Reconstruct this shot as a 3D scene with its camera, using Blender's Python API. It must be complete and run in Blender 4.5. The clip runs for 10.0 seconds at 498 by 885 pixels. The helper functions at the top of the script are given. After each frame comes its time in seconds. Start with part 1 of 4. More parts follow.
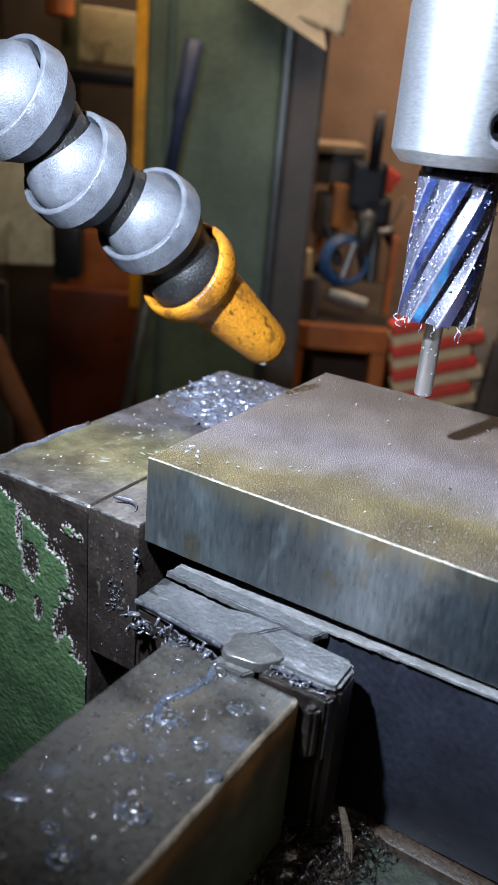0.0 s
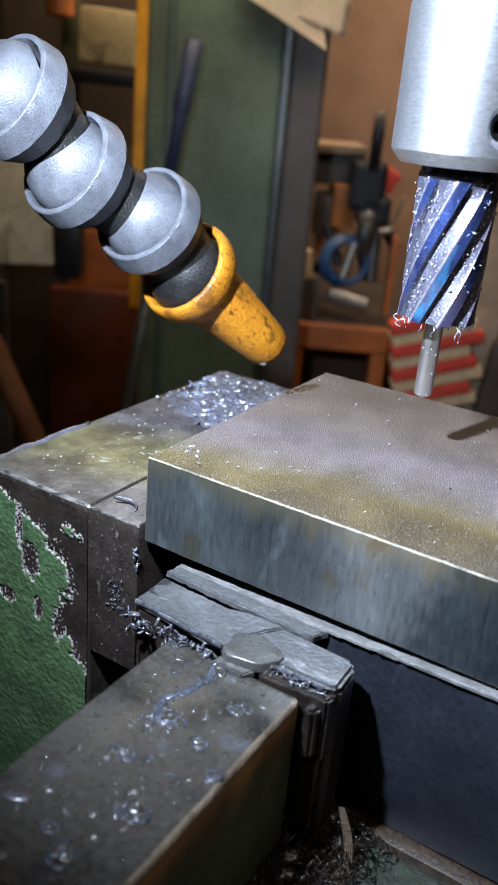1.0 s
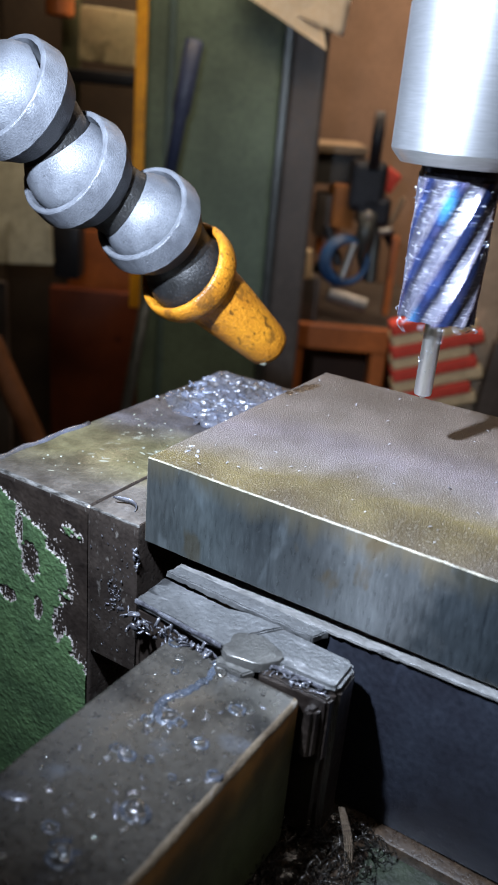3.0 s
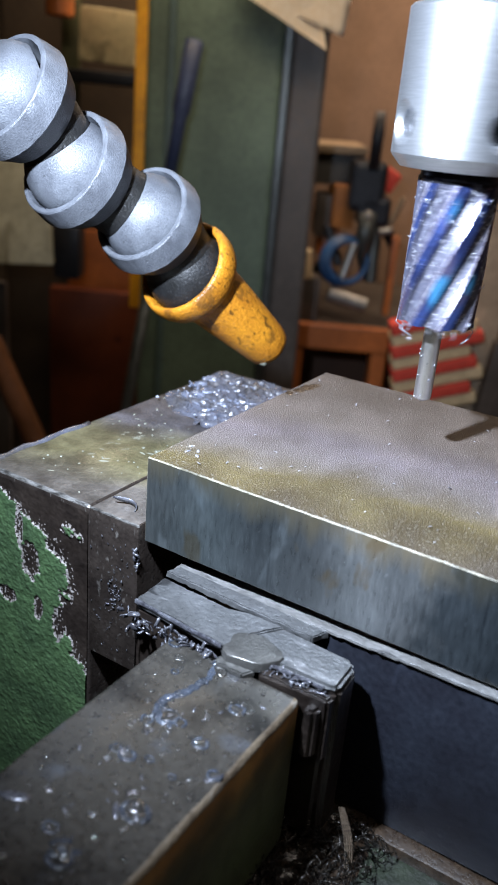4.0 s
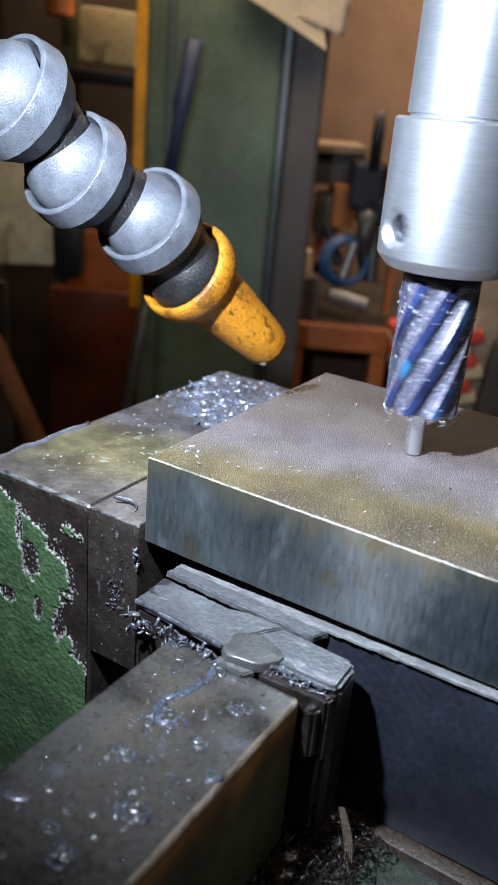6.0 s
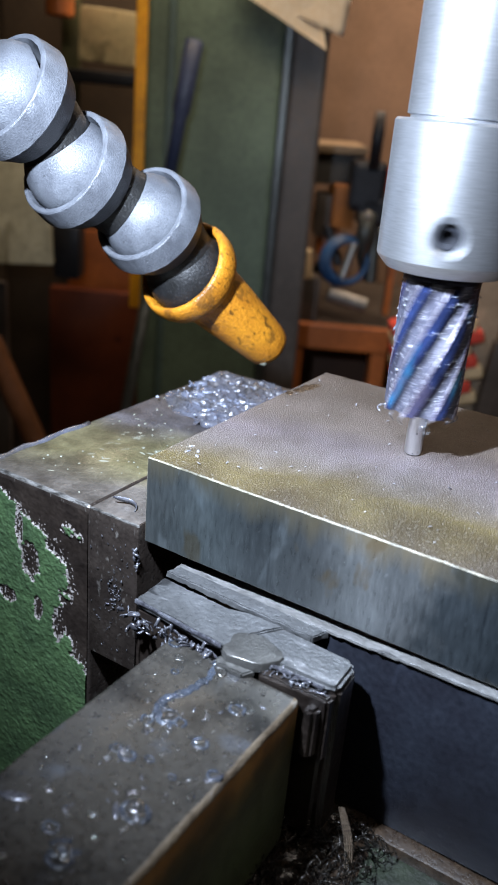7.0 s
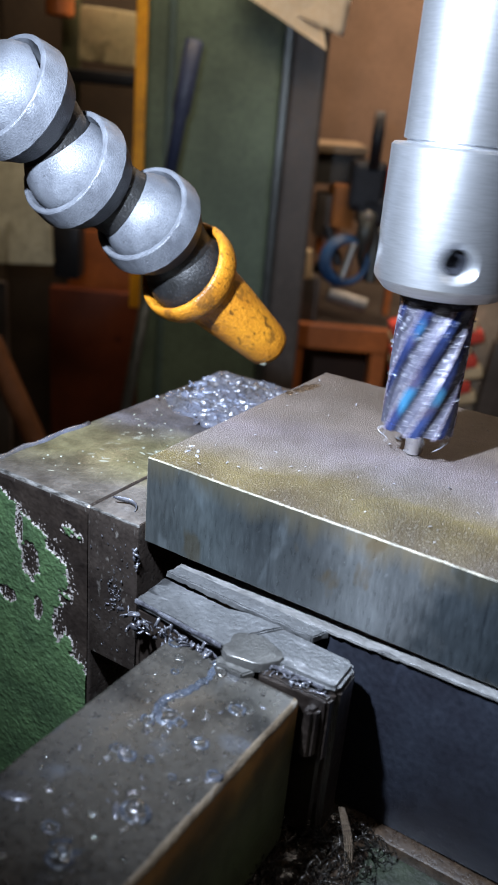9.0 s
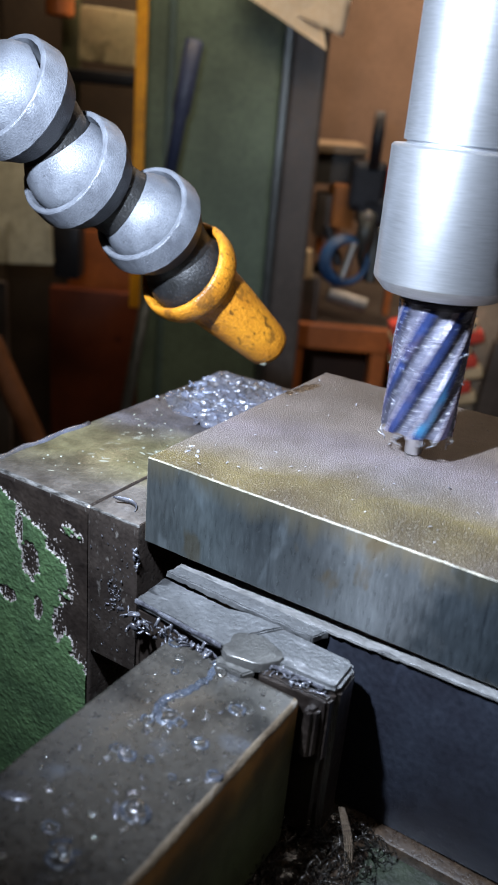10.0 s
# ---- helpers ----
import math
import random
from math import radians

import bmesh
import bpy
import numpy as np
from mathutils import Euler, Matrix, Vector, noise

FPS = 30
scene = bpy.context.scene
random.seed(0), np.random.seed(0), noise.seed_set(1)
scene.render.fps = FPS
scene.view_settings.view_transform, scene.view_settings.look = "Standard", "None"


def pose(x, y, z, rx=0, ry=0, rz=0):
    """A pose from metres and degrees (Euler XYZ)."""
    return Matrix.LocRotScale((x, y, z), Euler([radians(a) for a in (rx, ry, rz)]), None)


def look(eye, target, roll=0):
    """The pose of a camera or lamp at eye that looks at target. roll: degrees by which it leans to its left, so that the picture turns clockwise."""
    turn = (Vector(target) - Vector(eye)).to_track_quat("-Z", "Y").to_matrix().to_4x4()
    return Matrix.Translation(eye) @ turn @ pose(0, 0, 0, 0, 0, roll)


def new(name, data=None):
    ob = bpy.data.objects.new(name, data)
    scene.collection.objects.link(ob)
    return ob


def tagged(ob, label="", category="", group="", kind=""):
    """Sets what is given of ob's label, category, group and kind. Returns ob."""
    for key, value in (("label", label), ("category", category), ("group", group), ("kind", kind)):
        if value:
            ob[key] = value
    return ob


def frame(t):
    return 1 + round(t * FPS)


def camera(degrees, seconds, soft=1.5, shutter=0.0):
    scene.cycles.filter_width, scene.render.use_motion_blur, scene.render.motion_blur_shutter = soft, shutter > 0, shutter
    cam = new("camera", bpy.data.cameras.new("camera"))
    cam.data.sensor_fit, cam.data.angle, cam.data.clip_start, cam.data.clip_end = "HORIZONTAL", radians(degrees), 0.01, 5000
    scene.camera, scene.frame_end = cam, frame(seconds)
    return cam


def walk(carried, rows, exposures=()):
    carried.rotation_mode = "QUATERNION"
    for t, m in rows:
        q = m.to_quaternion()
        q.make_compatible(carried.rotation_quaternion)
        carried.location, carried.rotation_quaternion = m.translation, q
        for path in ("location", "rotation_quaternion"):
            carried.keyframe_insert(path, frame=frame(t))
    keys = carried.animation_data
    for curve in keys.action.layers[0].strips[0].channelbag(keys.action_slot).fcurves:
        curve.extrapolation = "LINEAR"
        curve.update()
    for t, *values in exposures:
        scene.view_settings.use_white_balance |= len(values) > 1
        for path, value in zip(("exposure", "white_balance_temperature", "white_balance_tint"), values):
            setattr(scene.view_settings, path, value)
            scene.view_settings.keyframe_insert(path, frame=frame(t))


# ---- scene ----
cam = camera(33.92, 10.0, soft=1.0, shutter=0.25)
EYE = Vector((0.0843, -0.2563, 0.1082))
AIM = EYE + Vector((-0.4675, 0.7963, -0.3839))
cam.data.dof.use_dof, cam.data.dof.focus_distance, cam.data.dof.aperture_fstop = True, 0.285, 21.0
walk(cam, [(0.0, look(EYE, AIM, 5.11)), (10.0, look(EYE, AIM, 5.11))])

# ---- light ----
world = bpy.data.worlds.new("workshop_air")
scene.world = world
world.use_nodes = True
world.node_tree.nodes["Background"].inputs[0].default_value = (0.9, 0.8, 0.7, 1)
world.node_tree.nodes["Background"].inputs[1].default_value = 0.01
scene.view_settings.exposure = 0.0


def area_lamp(name, eye, target, size, watts, colour, shape="DISK", size_y=None):
    data = bpy.data.lights.new(name, "AREA")
    data.shape, data.size, data.energy, data.color = shape, size, watts, colour
    if size_y:
        data.size_y = size_y
    ob = new(name, data)
    ob.matrix_world = look(eye, target)
    return ob


# the machine's small cool white work lamp, close in front and above, its beam on the spindle
beam = bpy.data.lights.new("work_lamp", "SPOT")
beam.energy, beam.color, beam.shadow_soft_size, beam.spot_size, beam.spot_blend = 20.8, (0.715, 0.828, 1.0), 0.006, radians(112), 0.8
work_lamp = new("work_lamp", beam)
work_lamp.matrix_world = look((-0.048, -0.192, 0.182), (-0.020, 0.055, 0.030))
# added warm fill lamps without a seen source: one before the machine column, one over the bench behind it, one over the
# aisle at the machine's side
area_lamp("column_fill", (-0.40, 0.58, 0.62), (-0.62, 1.0, -0.1), 0.9, 3.5, (1.0, 0.80, 0.58), "RECTANGLE", 0.06)
area_lamp("aisle_fill", (0.75, -0.35, 1.15), (0.10, -0.10, -0.1), 1.2, 4.6, (1.0, 0.90, 0.80), "RECTANGLE", 0.08)
area_lamp("bench_fill", (-0.66, 1.36, 0.80), (-0.70, 1.48, -0.2), 1.3, 13.5, (1.0, 0.76, 0.54), "RECTANGLE", 0.08)


# ---- materials ----
def mat(name, base, dark, rough=0.5, metal=0.0, scale=30.0, fine=400.0, bump=0.15, mix=0.55, spread=0.15, coat=0.0, stretch=(1, 1, 1), third=None, third_at=0.62, bump_dist=0.0006, spec=0.5, rvar=0.15):
    """Two colours mixed by coarse noise, fine grain on top; roughness varies; relief from the grain."""
    m = bpy.data.materials.new(name)
    m.use_nodes = True
    n, l = m.node_tree.nodes, m.node_tree.links
    b = n["Principled BSDF"]
    tc = n.new("ShaderNodeTexCoord")
    mp = n.new("ShaderNodeMapping")
    mp.inputs["Scale"].default_value = stretch
    l.new(tc.outputs["Object"], mp.inputs["Vector"])
    a = n.new("ShaderNodeTexNoise")
    a.inputs["Scale"].default_value, a.inputs["Detail"].default_value, a.inputs["Roughness"].default_value = scale, 6, 0.6
    g = n.new("ShaderNodeTexNoise")
    g.inputs["Scale"].default_value, g.inputs["Detail"].default_value = fine, 4
    l.new(mp.outputs[0], a.inputs["Vector"])
    l.new(mp.outputs[0], g.inputs["Vector"])
    r = n.new("ShaderNodeValToRGB")
    r.color_ramp.elements[0].position, r.color_ramp.elements[0].color = max(mix - spread, 0), (*dark, 1)
    r.color_ramp.elements[1].position, r.color_ramp.elements[1].color = mix + spread, (*base, 1)
    if third:
        e = r.color_ramp.elements.new(min(third_at, 0.99))
        e.color = (*third, 1)
    l.new(a.outputs[0], r.inputs[0])
    ov = n.new("ShaderNodeMix")
    ov.data_type, ov.blend_type = "RGBA", "OVERLAY"
    ov.inputs["Factor"].default_value = 0.45
    l.new(r.outputs[0], ov.inputs["A"])
    l.new(g.outputs[0], ov.inputs["B"])
    l.new(ov.outputs["Result"], b.inputs["Base Color"])
    rr = n.new("ShaderNodeMapRange")
    rr.inputs["To Min"].default_value, rr.inputs["To Max"].default_value = max(rough - rvar, 0.02), min(rough + rvar, 1)
    l.new(g.outputs[0], rr.inputs["Value"])
    l.new(rr.outputs[0], b.inputs["Roughness"])
    b.inputs["Metallic"].default_value = metal
    b.inputs["Coat Weight"].default_value = coat
    b.inputs["Coat Roughness"].default_value = 0.15
    b.inputs["Specular IOR Level"].default_value = spec
    if bump:
        bp = n.new("ShaderNodeBump")
        bp.inputs["Strength"].default_value, bp.inputs["Distance"].default_value = bump, bump_dist
        l.new(g.outputs[0], bp.inputs["Height"])
        l.new(bp.outputs[0], b.inputs["Normal"])
    return m


def marked(m, scale, stretch, low, high, colour, strength=1.0, detail=5):
    """Lays thin marks (cracks, pits, scratches) of a colour where a noise lies between two values."""
    n, l = m.node_tree.nodes, m.node_tree.links
    b = n["Principled BSDF"]
    old = b.inputs["Base Color"].links[0].from_socket
    tc = n.new("ShaderNodeTexCoord")
    mp = n.new("ShaderNodeMapping")
    mp.inputs["Scale"].default_value = stretch
    l.new(tc.outputs["Object"], mp.inputs["Vector"])
    t = n.new("ShaderNodeTexNoise")
    t.inputs["Scale"].default_value, t.inputs["Detail"].default_value, t.inputs["Distortion"].default_value = scale, detail, 0.4
    l.new(mp.outputs[0], t.inputs["Vector"])
    r = n.new("ShaderNodeValToRGB")
    soft = (high - low) * 0.35
    e = r.color_ramp.elements
    e[0].position, e[0].color = low, (0, 0, 0, 1)
    e[1].position, e[1].color = min(high, 1.0), (0, 0, 0, 1)
    e.new(low + soft).color = (strength, strength, strength, 1)
    e.new(high - soft).color = (strength, strength, strength, 1)
    l.new(t.outputs[0], r.inputs[0])
    mix = n.new("ShaderNodeMix")
    mix.data_type = "RGBA"
    l.new(r.outputs[0], mix.inputs["Factor"])
    l.new(old, mix.inputs["A"])
    mix.inputs["B"].default_value = (*colour, 1)
    l.new(mix.outputs["Result"], b.inputs["Base Color"])
    return m


def tinted(m, stops, low, high, lean=0.0, wobble=0.035, scale=28, axis="Y"):
    """Tints a material by a run of colours along one axis, with a wavering edge; serves stains and painted light."""
    n, l = m.node_tree.nodes, m.node_tree.links
    b = n["Principled BSDF"]
    old = b.inputs["Base Color"].links[0].from_socket
    tc = n.new("ShaderNodeTexCoord")
    sep = n.new("ShaderNodeSeparateXYZ")
    l.new(tc.outputs["Object"], sep.inputs[0])
    wob = n.new("ShaderNodeTexNoise")
    wob.inputs["Scale"].default_value, wob.inputs["Detail"].default_value = scale, 6
    l.new(tc.outputs["Object"], wob.inputs["Vector"])
    slope = n.new("ShaderNodeMath")
    slope.operation, slope.inputs[1].default_value = "MULTIPLY_ADD", lean
    l.new(sep.outputs["X"], slope.inputs[0])
    l.new(sep.outputs[axis], slope.inputs[2])
    add = n.new("ShaderNodeMath")
    add.operation, add.inputs[1].default_value = "MULTIPLY_ADD", wobble
    l.new(wob.outputs[0], add.inputs[0])
    l.new(slope.outputs[0], add.inputs[2])
    rng = n.new("ShaderNodeMapRange")
    rng.inputs["From Min"].default_value, rng.inputs["From Max"].default_value = low, high
    l.new(add.outputs[0], rng.inputs["Value"])
    r = n.new("ShaderNodeValToRGB")
    r.color_ramp.elements[0].position, r.color_ramp.elements[0].color = stops[0][0], (*stops[0][1], 1)
    r.color_ramp.elements[1].position, r.color_ramp.elements[1].color = stops[-1][0], (*stops[-1][1], 1)
    for p, c in stops[1:-1]:
        r.color_ramp.elements.new(p).color = (*c, 1)
    l.new(rng.outputs[0], r.inputs[0])
    mul = n.new("ShaderNodeMix")
    mul.data_type, mul.blend_type = "RGBA", "MULTIPLY"
    mul.inputs["Factor"].default_value = 1.0
    l.new(old, mul.inputs["A"])
    l.new(r.outputs[0], mul.inputs["B"])
    l.new(mul.outputs["Result"], b.inputs["Base Color"])
    return m


def block_front(name):
    """Sawn face: blue-grey steel with upright runs of oil, a brown stained upper rim and paler patches."""
    m = mat(name, (0.108, 0.115, 0.118), (0.024, 0.027, 0.031), 0.32, 0.6, 15, 900, 0.3, stretch=(1, 1, 0.22), mix=0.5, spread=0.2)
    n, l = m.node_tree.nodes, m.node_tree.links
    b = n["Principled BSDF"]
    old = b.inputs["Base Color"].links[0].from_socket
    tc = n.new("ShaderNodeTexCoord")
    mp = n.new("ShaderNodeMapping")
    mp.inputs["Scale"].default_value = (1, 1, 0.1)
    l.new(tc.outputs["Object"], mp.inputs["Vector"])
    runs = n.new("ShaderNodeTexNoise")
    runs.inputs["Scale"].default_value, runs.inputs["Detail"].default_value = 110, 6
    l.new(mp.outputs[0], runs.inputs["Vector"])
    sep = n.new("ShaderNodeSeparateXYZ")
    l.new(tc.outputs["Object"], sep.inputs[0])
    add = n.new("ShaderNodeMath")
    add.operation, add.inputs[1].default_value = "MULTIPLY_ADD", 0.022
    l.new(runs.outputs[0], add.inputs[0])
    l.new(sep.outputs["Z"], add.inputs[2])
    rng = n.new("ShaderNodeMapRange")
    rng.inputs["From Min"].default_value, rng.inputs["From Max"].default_value = 0.0020, 0.0100
    l.new(add.outputs[0], rng.inputs["Value"])
    mix = n.new("ShaderNodeMix")
    mix.data_type = "RGBA"
    l.new(rng.outputs[0], mix.inputs["Factor"])
    l.new(old, mix.inputs["A"])
    mix.inputs["B"].default_value = (0.108, 0.093, 0.066, 1)
    l.new(mix.outputs["Result"], b.inputs["Base Color"])
    return m


# yellow band: the coloured edge of the lamp's beam put into the colour
steel_top = tinted(mat("scaled_steel_top", (0.25, 0.23, 0.22), (0.135, 0.120, 0.108), 0.46, 0.2, 34, 1800, 1.0, bump_dist=0.0008, spec=0.4),
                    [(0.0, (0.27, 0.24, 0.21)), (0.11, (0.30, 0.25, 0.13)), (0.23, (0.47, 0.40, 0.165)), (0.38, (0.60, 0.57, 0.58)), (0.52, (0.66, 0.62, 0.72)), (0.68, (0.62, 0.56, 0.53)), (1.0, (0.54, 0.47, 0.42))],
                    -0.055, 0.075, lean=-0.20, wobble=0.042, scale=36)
marked(steel_top, 22, (1, 1, 1), 0.56, 0.85, (0.075, 0.062, 0.052), 0.45, 4)
# olive mid band: the beam's yellow-green edge put into the jaw top's colour
jaw_top = tinted(mat("wet_jaw_top", (0.19, 0.177, 0.165), (0.060, 0.055, 0.050), 0.42, 0.15, 55, 700, 0.6, coat=0.12),
                  [(0.0, (0.52, 0.48, 0.47)), (0.27, (0.54, 0.52, 0.50)), (0.44, (0.72, 0.70, 0.40)), (0.58, (0.74, 0.73, 0.44)), (0.72, (0.62, 0.64, 0.78)), (1.0, (0.55, 0.50, 0.50))],
                  -0.050, 0.11, lean=-0.25, wobble=0.05, scale=22)
steel_front = block_front("sawn_steel_front")
marked(steel_front, 60, (1, 1, 0.35), 0.60, 0.92, (0.17, 0.185, 0.20), 0.75)
marked(steel_front, 300, (1, 1, 0.06), 0.64, 0.9, (0.020, 0.022, 0.026), 0.7)
marked(steel_front, 1100, (1, 1, 0.4), 0.66, 0.95, (0.16, 0.17, 0.18), 0.4, 3)
marked(steel_front, 45, (1, 1, 0.5), 0.30, 0.40, (0.075, 0.055, 0.030), 0.6)
# multiplied along x: a paler band past the middle, a darker right end
tinted(steel_front, [(0.0, (0.80, 0.82, 0.80)), (0.30, (0.62, 0.70, 0.72)), (0.56, (0.8, 0.82, 0.82)), (0.66, (1.45, 1.45, 1.45)), (0.76, (1.5, 1.5, 1.5)), (0.84, (0.55, 0.62, 0.68)), (1.0, (0.45, 0.52, 0.58))], -0.0655, 0.075, wobble=0.03, scale=70, axis="X")
# pale specks: the grain's sparkle put into the colour
marked(steel_top, 1600, (1, 1, 1), 0.62, 0.95, (0.33, 0.31, 0.285), 0.8, 1)
marked(steel_top, 1100, (1, 1, 1), 0.10, 0.42, (0.065, 0.054, 0.042), 0.85, 2)
cast_iron = mat("oily_cast_iron", (0.038, 0.029, 0.024), (0.012, 0.009, 0.008), 0.36, 0.4, 50, 500, 0.5, coat=0.4, spread=0.2)
arm_steel = mat("oily_dark_steel", (0.033, 0.0310, 0.0275), (0.010, 0.0095, 0.0088), 0.30, 0.25, 40, 500, 0.35, coat=0.35, third=(0.035, 0.032, 0.028), third_at=0.5, spread=0.22)
marked(arm_steel, 900, (1, 1, 1), 0.60, 0.9, (0.11, 0.10, 0.085), 0.35, 2)
marked(arm_steel, 260, (1, 1, 1), 0.66, 0.95, (0.010, 0.009, 0.008))
marked(arm_steel, 60, (1, 1, 1), 0.60, 0.9, (0.060, 0.066, 0.078), 0.6)
marked(arm_steel, 420, (1, 0.5, 1), 0.70, 0.95, (0.22, 0.22, 0.22), 0.8)
green_paint = mat("chipped_green_paint", (0.047, 0.088, 0.036), (0.022, 0.042, 0.019), 0.5, 0.0, 60, 420, 0.9, bump_dist=0.0010, spread=0.22)
bed_green = mat("dark_green_bed", (0.010, 0.016, 0.006), (0.003, 0.004, 0.003), 0.5, 0.0, 60, 420, 0.6, spread=0.2)
black_steel = mat("blackened_steel", (0.020, 0.024, 0.034), (0.008, 0.008, 0.012), 0.42, 0.4, 25, 500, 0.15, spread=0.2, spec=0.3)
marked(black_steel, 50, (1, 1, 0.3), 0.62, 0.9, (0.028, 0.033, 0.050), 0.6)
bright_steel = mat("scraped_bright_steel", (0.33, 0.33, 0.335), (0.13, 0.128, 0.126), 0.34, 0.6, 130, 900, 0.5, stretch=(0.5, 1, 1), spread=0.22)
marked(bright_steel, 200, (0.3, 1, 1), 0.62, 0.9, (0.03, 0.03, 0.032), 0.8)
worn_plate = mat("worn_grey_steel", (0.112, 0.115, 0.121), (0.046, 0.047, 0.048), 0.32, 0.45, 60, 800, 0.5, stretch=(0.8, 1, 1), mix=0.5, spread=0.25)
marked(worn_plate, 60, (0.5, 1, 1), 0.64, 0.72, (0.018, 0.018, 0.019), 0.85, 6)

marked(worn_plate, 260, (0.25, 1, 1), 0.64, 0.9, (0.20, 0.20, 0.21), 0.6)
stud_steel = mat("smeared_stud_steel", (0.082, 0.081, 0.078), (0.040, 0.039, 0.037), 0.36, 0.4, 90, 900, 0.4, spread=0.25)
turned_steel = mat("turned_steel", (0.43, 0.445, 0.475), (0.39, 0.405, 0.435), 0.355, 0.92, 40, 1500, 0.02, stretch=(0.3, 0.3, 2), mix=0.5, rvar=0.02)
pin_steel = mat("ground_pin_steel", (0.74, 0.74, 0.75), (0.66, 0.66, 0.67), 0.36, 1.0, 30, 3000, 0.05, rvar=0.03, stretch=(1, 1, 0.1))
cutter_blue = mat("blue_tempered_tool_steel", (0.085, 0.145, 0.44), (0.030, 0.036, 0.11), 0.24, 0.85, 90, 900, 0.2, rvar=0.08, mix=0.5, spread=0.22)
marked(cutter_blue, 130, (1, 1, 0.4), 0.56, 0.82, (0.20, 0.17, 0.28), 0.7, 3)
# cyan patches: temper tint that also paints in the bright blue reflections
marked(cutter_blue, 75, (1, 1, 0.5), 0.60, 0.80, (0.10, 0.46, 0.88), 0.85, 2)

# polished margin, its width and whiteness also painting in the reflected stripes
cutter_edge = mat("polished_cutter_land", (0.84, 0.80, 0.88), (0.50, 0.47, 0.66), 0.28, 0.9, 60, 500, 0.1)
hose_grey = mat("dusty_grey_plastic", (0.142, 0.153, 0.176), (0.066, 0.071, 0.084), 0.42, 0.0, 60, 1500, 0.65, bump_dist=0.0004, spread=0.2, spec=0.45, rvar=0.25)
marked(hose_grey, 800, (1, 1, 1), 0.62, 0.9, (0.030, 0.030, 0.034), 0.6)
marked(hose_grey, 28, (1, 1, 1), 0.56, 0.9, (0.050, 0.053, 0.060), 0.6)
hose_black = mat("speckled_black_plastic", (0.018, 0.018, 0.020), (0.007, 0.007, 0.007), 0.5, 0.0, 60, 900, 0.5, spec=0.35)
marked(hose_black, 700, (1, 1, 1), 0.66, 0.95, (0.12, 0.12, 0.13), 0.7, 3)
# darker copy of the grey plastic: paints shade on the link's tapered back
hose_shaded = mat("shaded_grey_plastic", (0.048, 0.051, 0.058), (0.016, 0.016, 0.018), 0.42, 0.0, 60, 1300, 0.7, bump_dist=0.0004, spread=0.25)
orange_plastic = mat("grimy_orange_plastic", (0.50, 0.205, 0.015), (0.30, 0.105, 0.009), 0.38, 0.0, 50, 800, 0.9, mix=0.47, spread=0.2, bump_dist=0.0006)
marked(orange_plastic, 420, (1, 1, 0.6), 0.57, 0.95, (0.060, 0.026, 0.006), 0.9)
marked(orange_plastic, 60, (1, 1, 1), 0.28, 0.40, (0.10, 0.042, 0.008), 0.7)
chip_metal = mat("steel_swarf", (0.46, 0.48, 0.54), (0.22, 0.23, 0.27), 0.28, 0.55, 200, 900, 0.1)


jaw_iron = mat("oily_wet_jaw_iron", (0.046, 0.037, 0.032), (0.013, 0.010, 0.009), 0.30, 0.35, 60, 650, 0.35, coat=0.6, spread=0.25)
marked(jaw_iron, 500, (1, 1, 0.5), 0.64, 0.95, (0.16, 0.15, 0.14), 0.6, 3)
primer_grey = mat("flaked_grey_primer", (0.26, 0.24, 0.235), (0.09, 0.080, 0.076), 0.6, 0.0, 300, 1200, 0.6, spread=0.2)
edge_steel = mat("worn_bright_edge", (0.20, 0.185, 0.140), (0.05, 0.045, 0.030), 0.5, 0.0, 160, 900, 0.5, spec=0.3)
jaw_edge = mat("scratched_jaw_edge", (0.20, 0.195, 0.19), (0.030, 0.028, 0.026), 0.4, 0.4, 420, 1200, 0.8, stretch=(0.4, 1, 1))
rust_edge = mat("rusty_worn_edge", (0.150, 0.120, 0.085), (0.050, 0.036, 0.024), 0.40, 0.3, 90, 700, 0.7, coat=0.2, spread=0.22)
marked(rust_edge, 200, (1, 0.4, 1), 0.60, 0.9, (0.34, 0.32, 0.29), 0.8)
green_dark = tinted(mat("grimy_green_side", (0.068, 0.080, 0.046), (0.032, 0.034, 0.022), 0.5, 0.0, 30, 400, 0.3), [(0.0, (0.9, 1.0, 0.7)), (0.42, (0.9, 0.8, 0.6)), (0.58, (1.7, 1.1, 0.6)), (0.72, (5.2, 2.4, 1.0)), (1.0, (5.6, 2.9, 1.5))], -0.066, -0.026, wobble=0.014, scale=60, axis="Z")
wet_chip = mat("wet_bluish_swarf", (0.20, 0.225, 0.30), (0.10, 0.112, 0.155), 0.28, 0.05, 150, 900, 0.1, coat=0.55)
foam_white = mat("white_coolant_foam", (0.38, 0.41, 0.48), (0.22, 0.24, 0.30), 0.25, 0.0, 300, 900, 0.05, coat=0.5)
sodden_film = mat("bluish_coolant_sludge", (0.090, 0.100, 0.140), (0.050, 0.045, 0.042), 0.24, 0.0, 45, 700, 0.3, coat=0.6, spread=0.22)
milky_coolant = mat("milky_blue_coolant", (0.034, 0.042, 0.060), (0.018, 0.021, 0.027), 0.24, 0.0, 200, 500, 0.1, coat=0.25)
milky_puddle = mat("milky_coolant_film", (0.215, 0.225, 0.190), (0.100, 0.100, 0.075), 0.34, 0.0, 160, 500, 0.1, coat=0.05, spread=0.25)
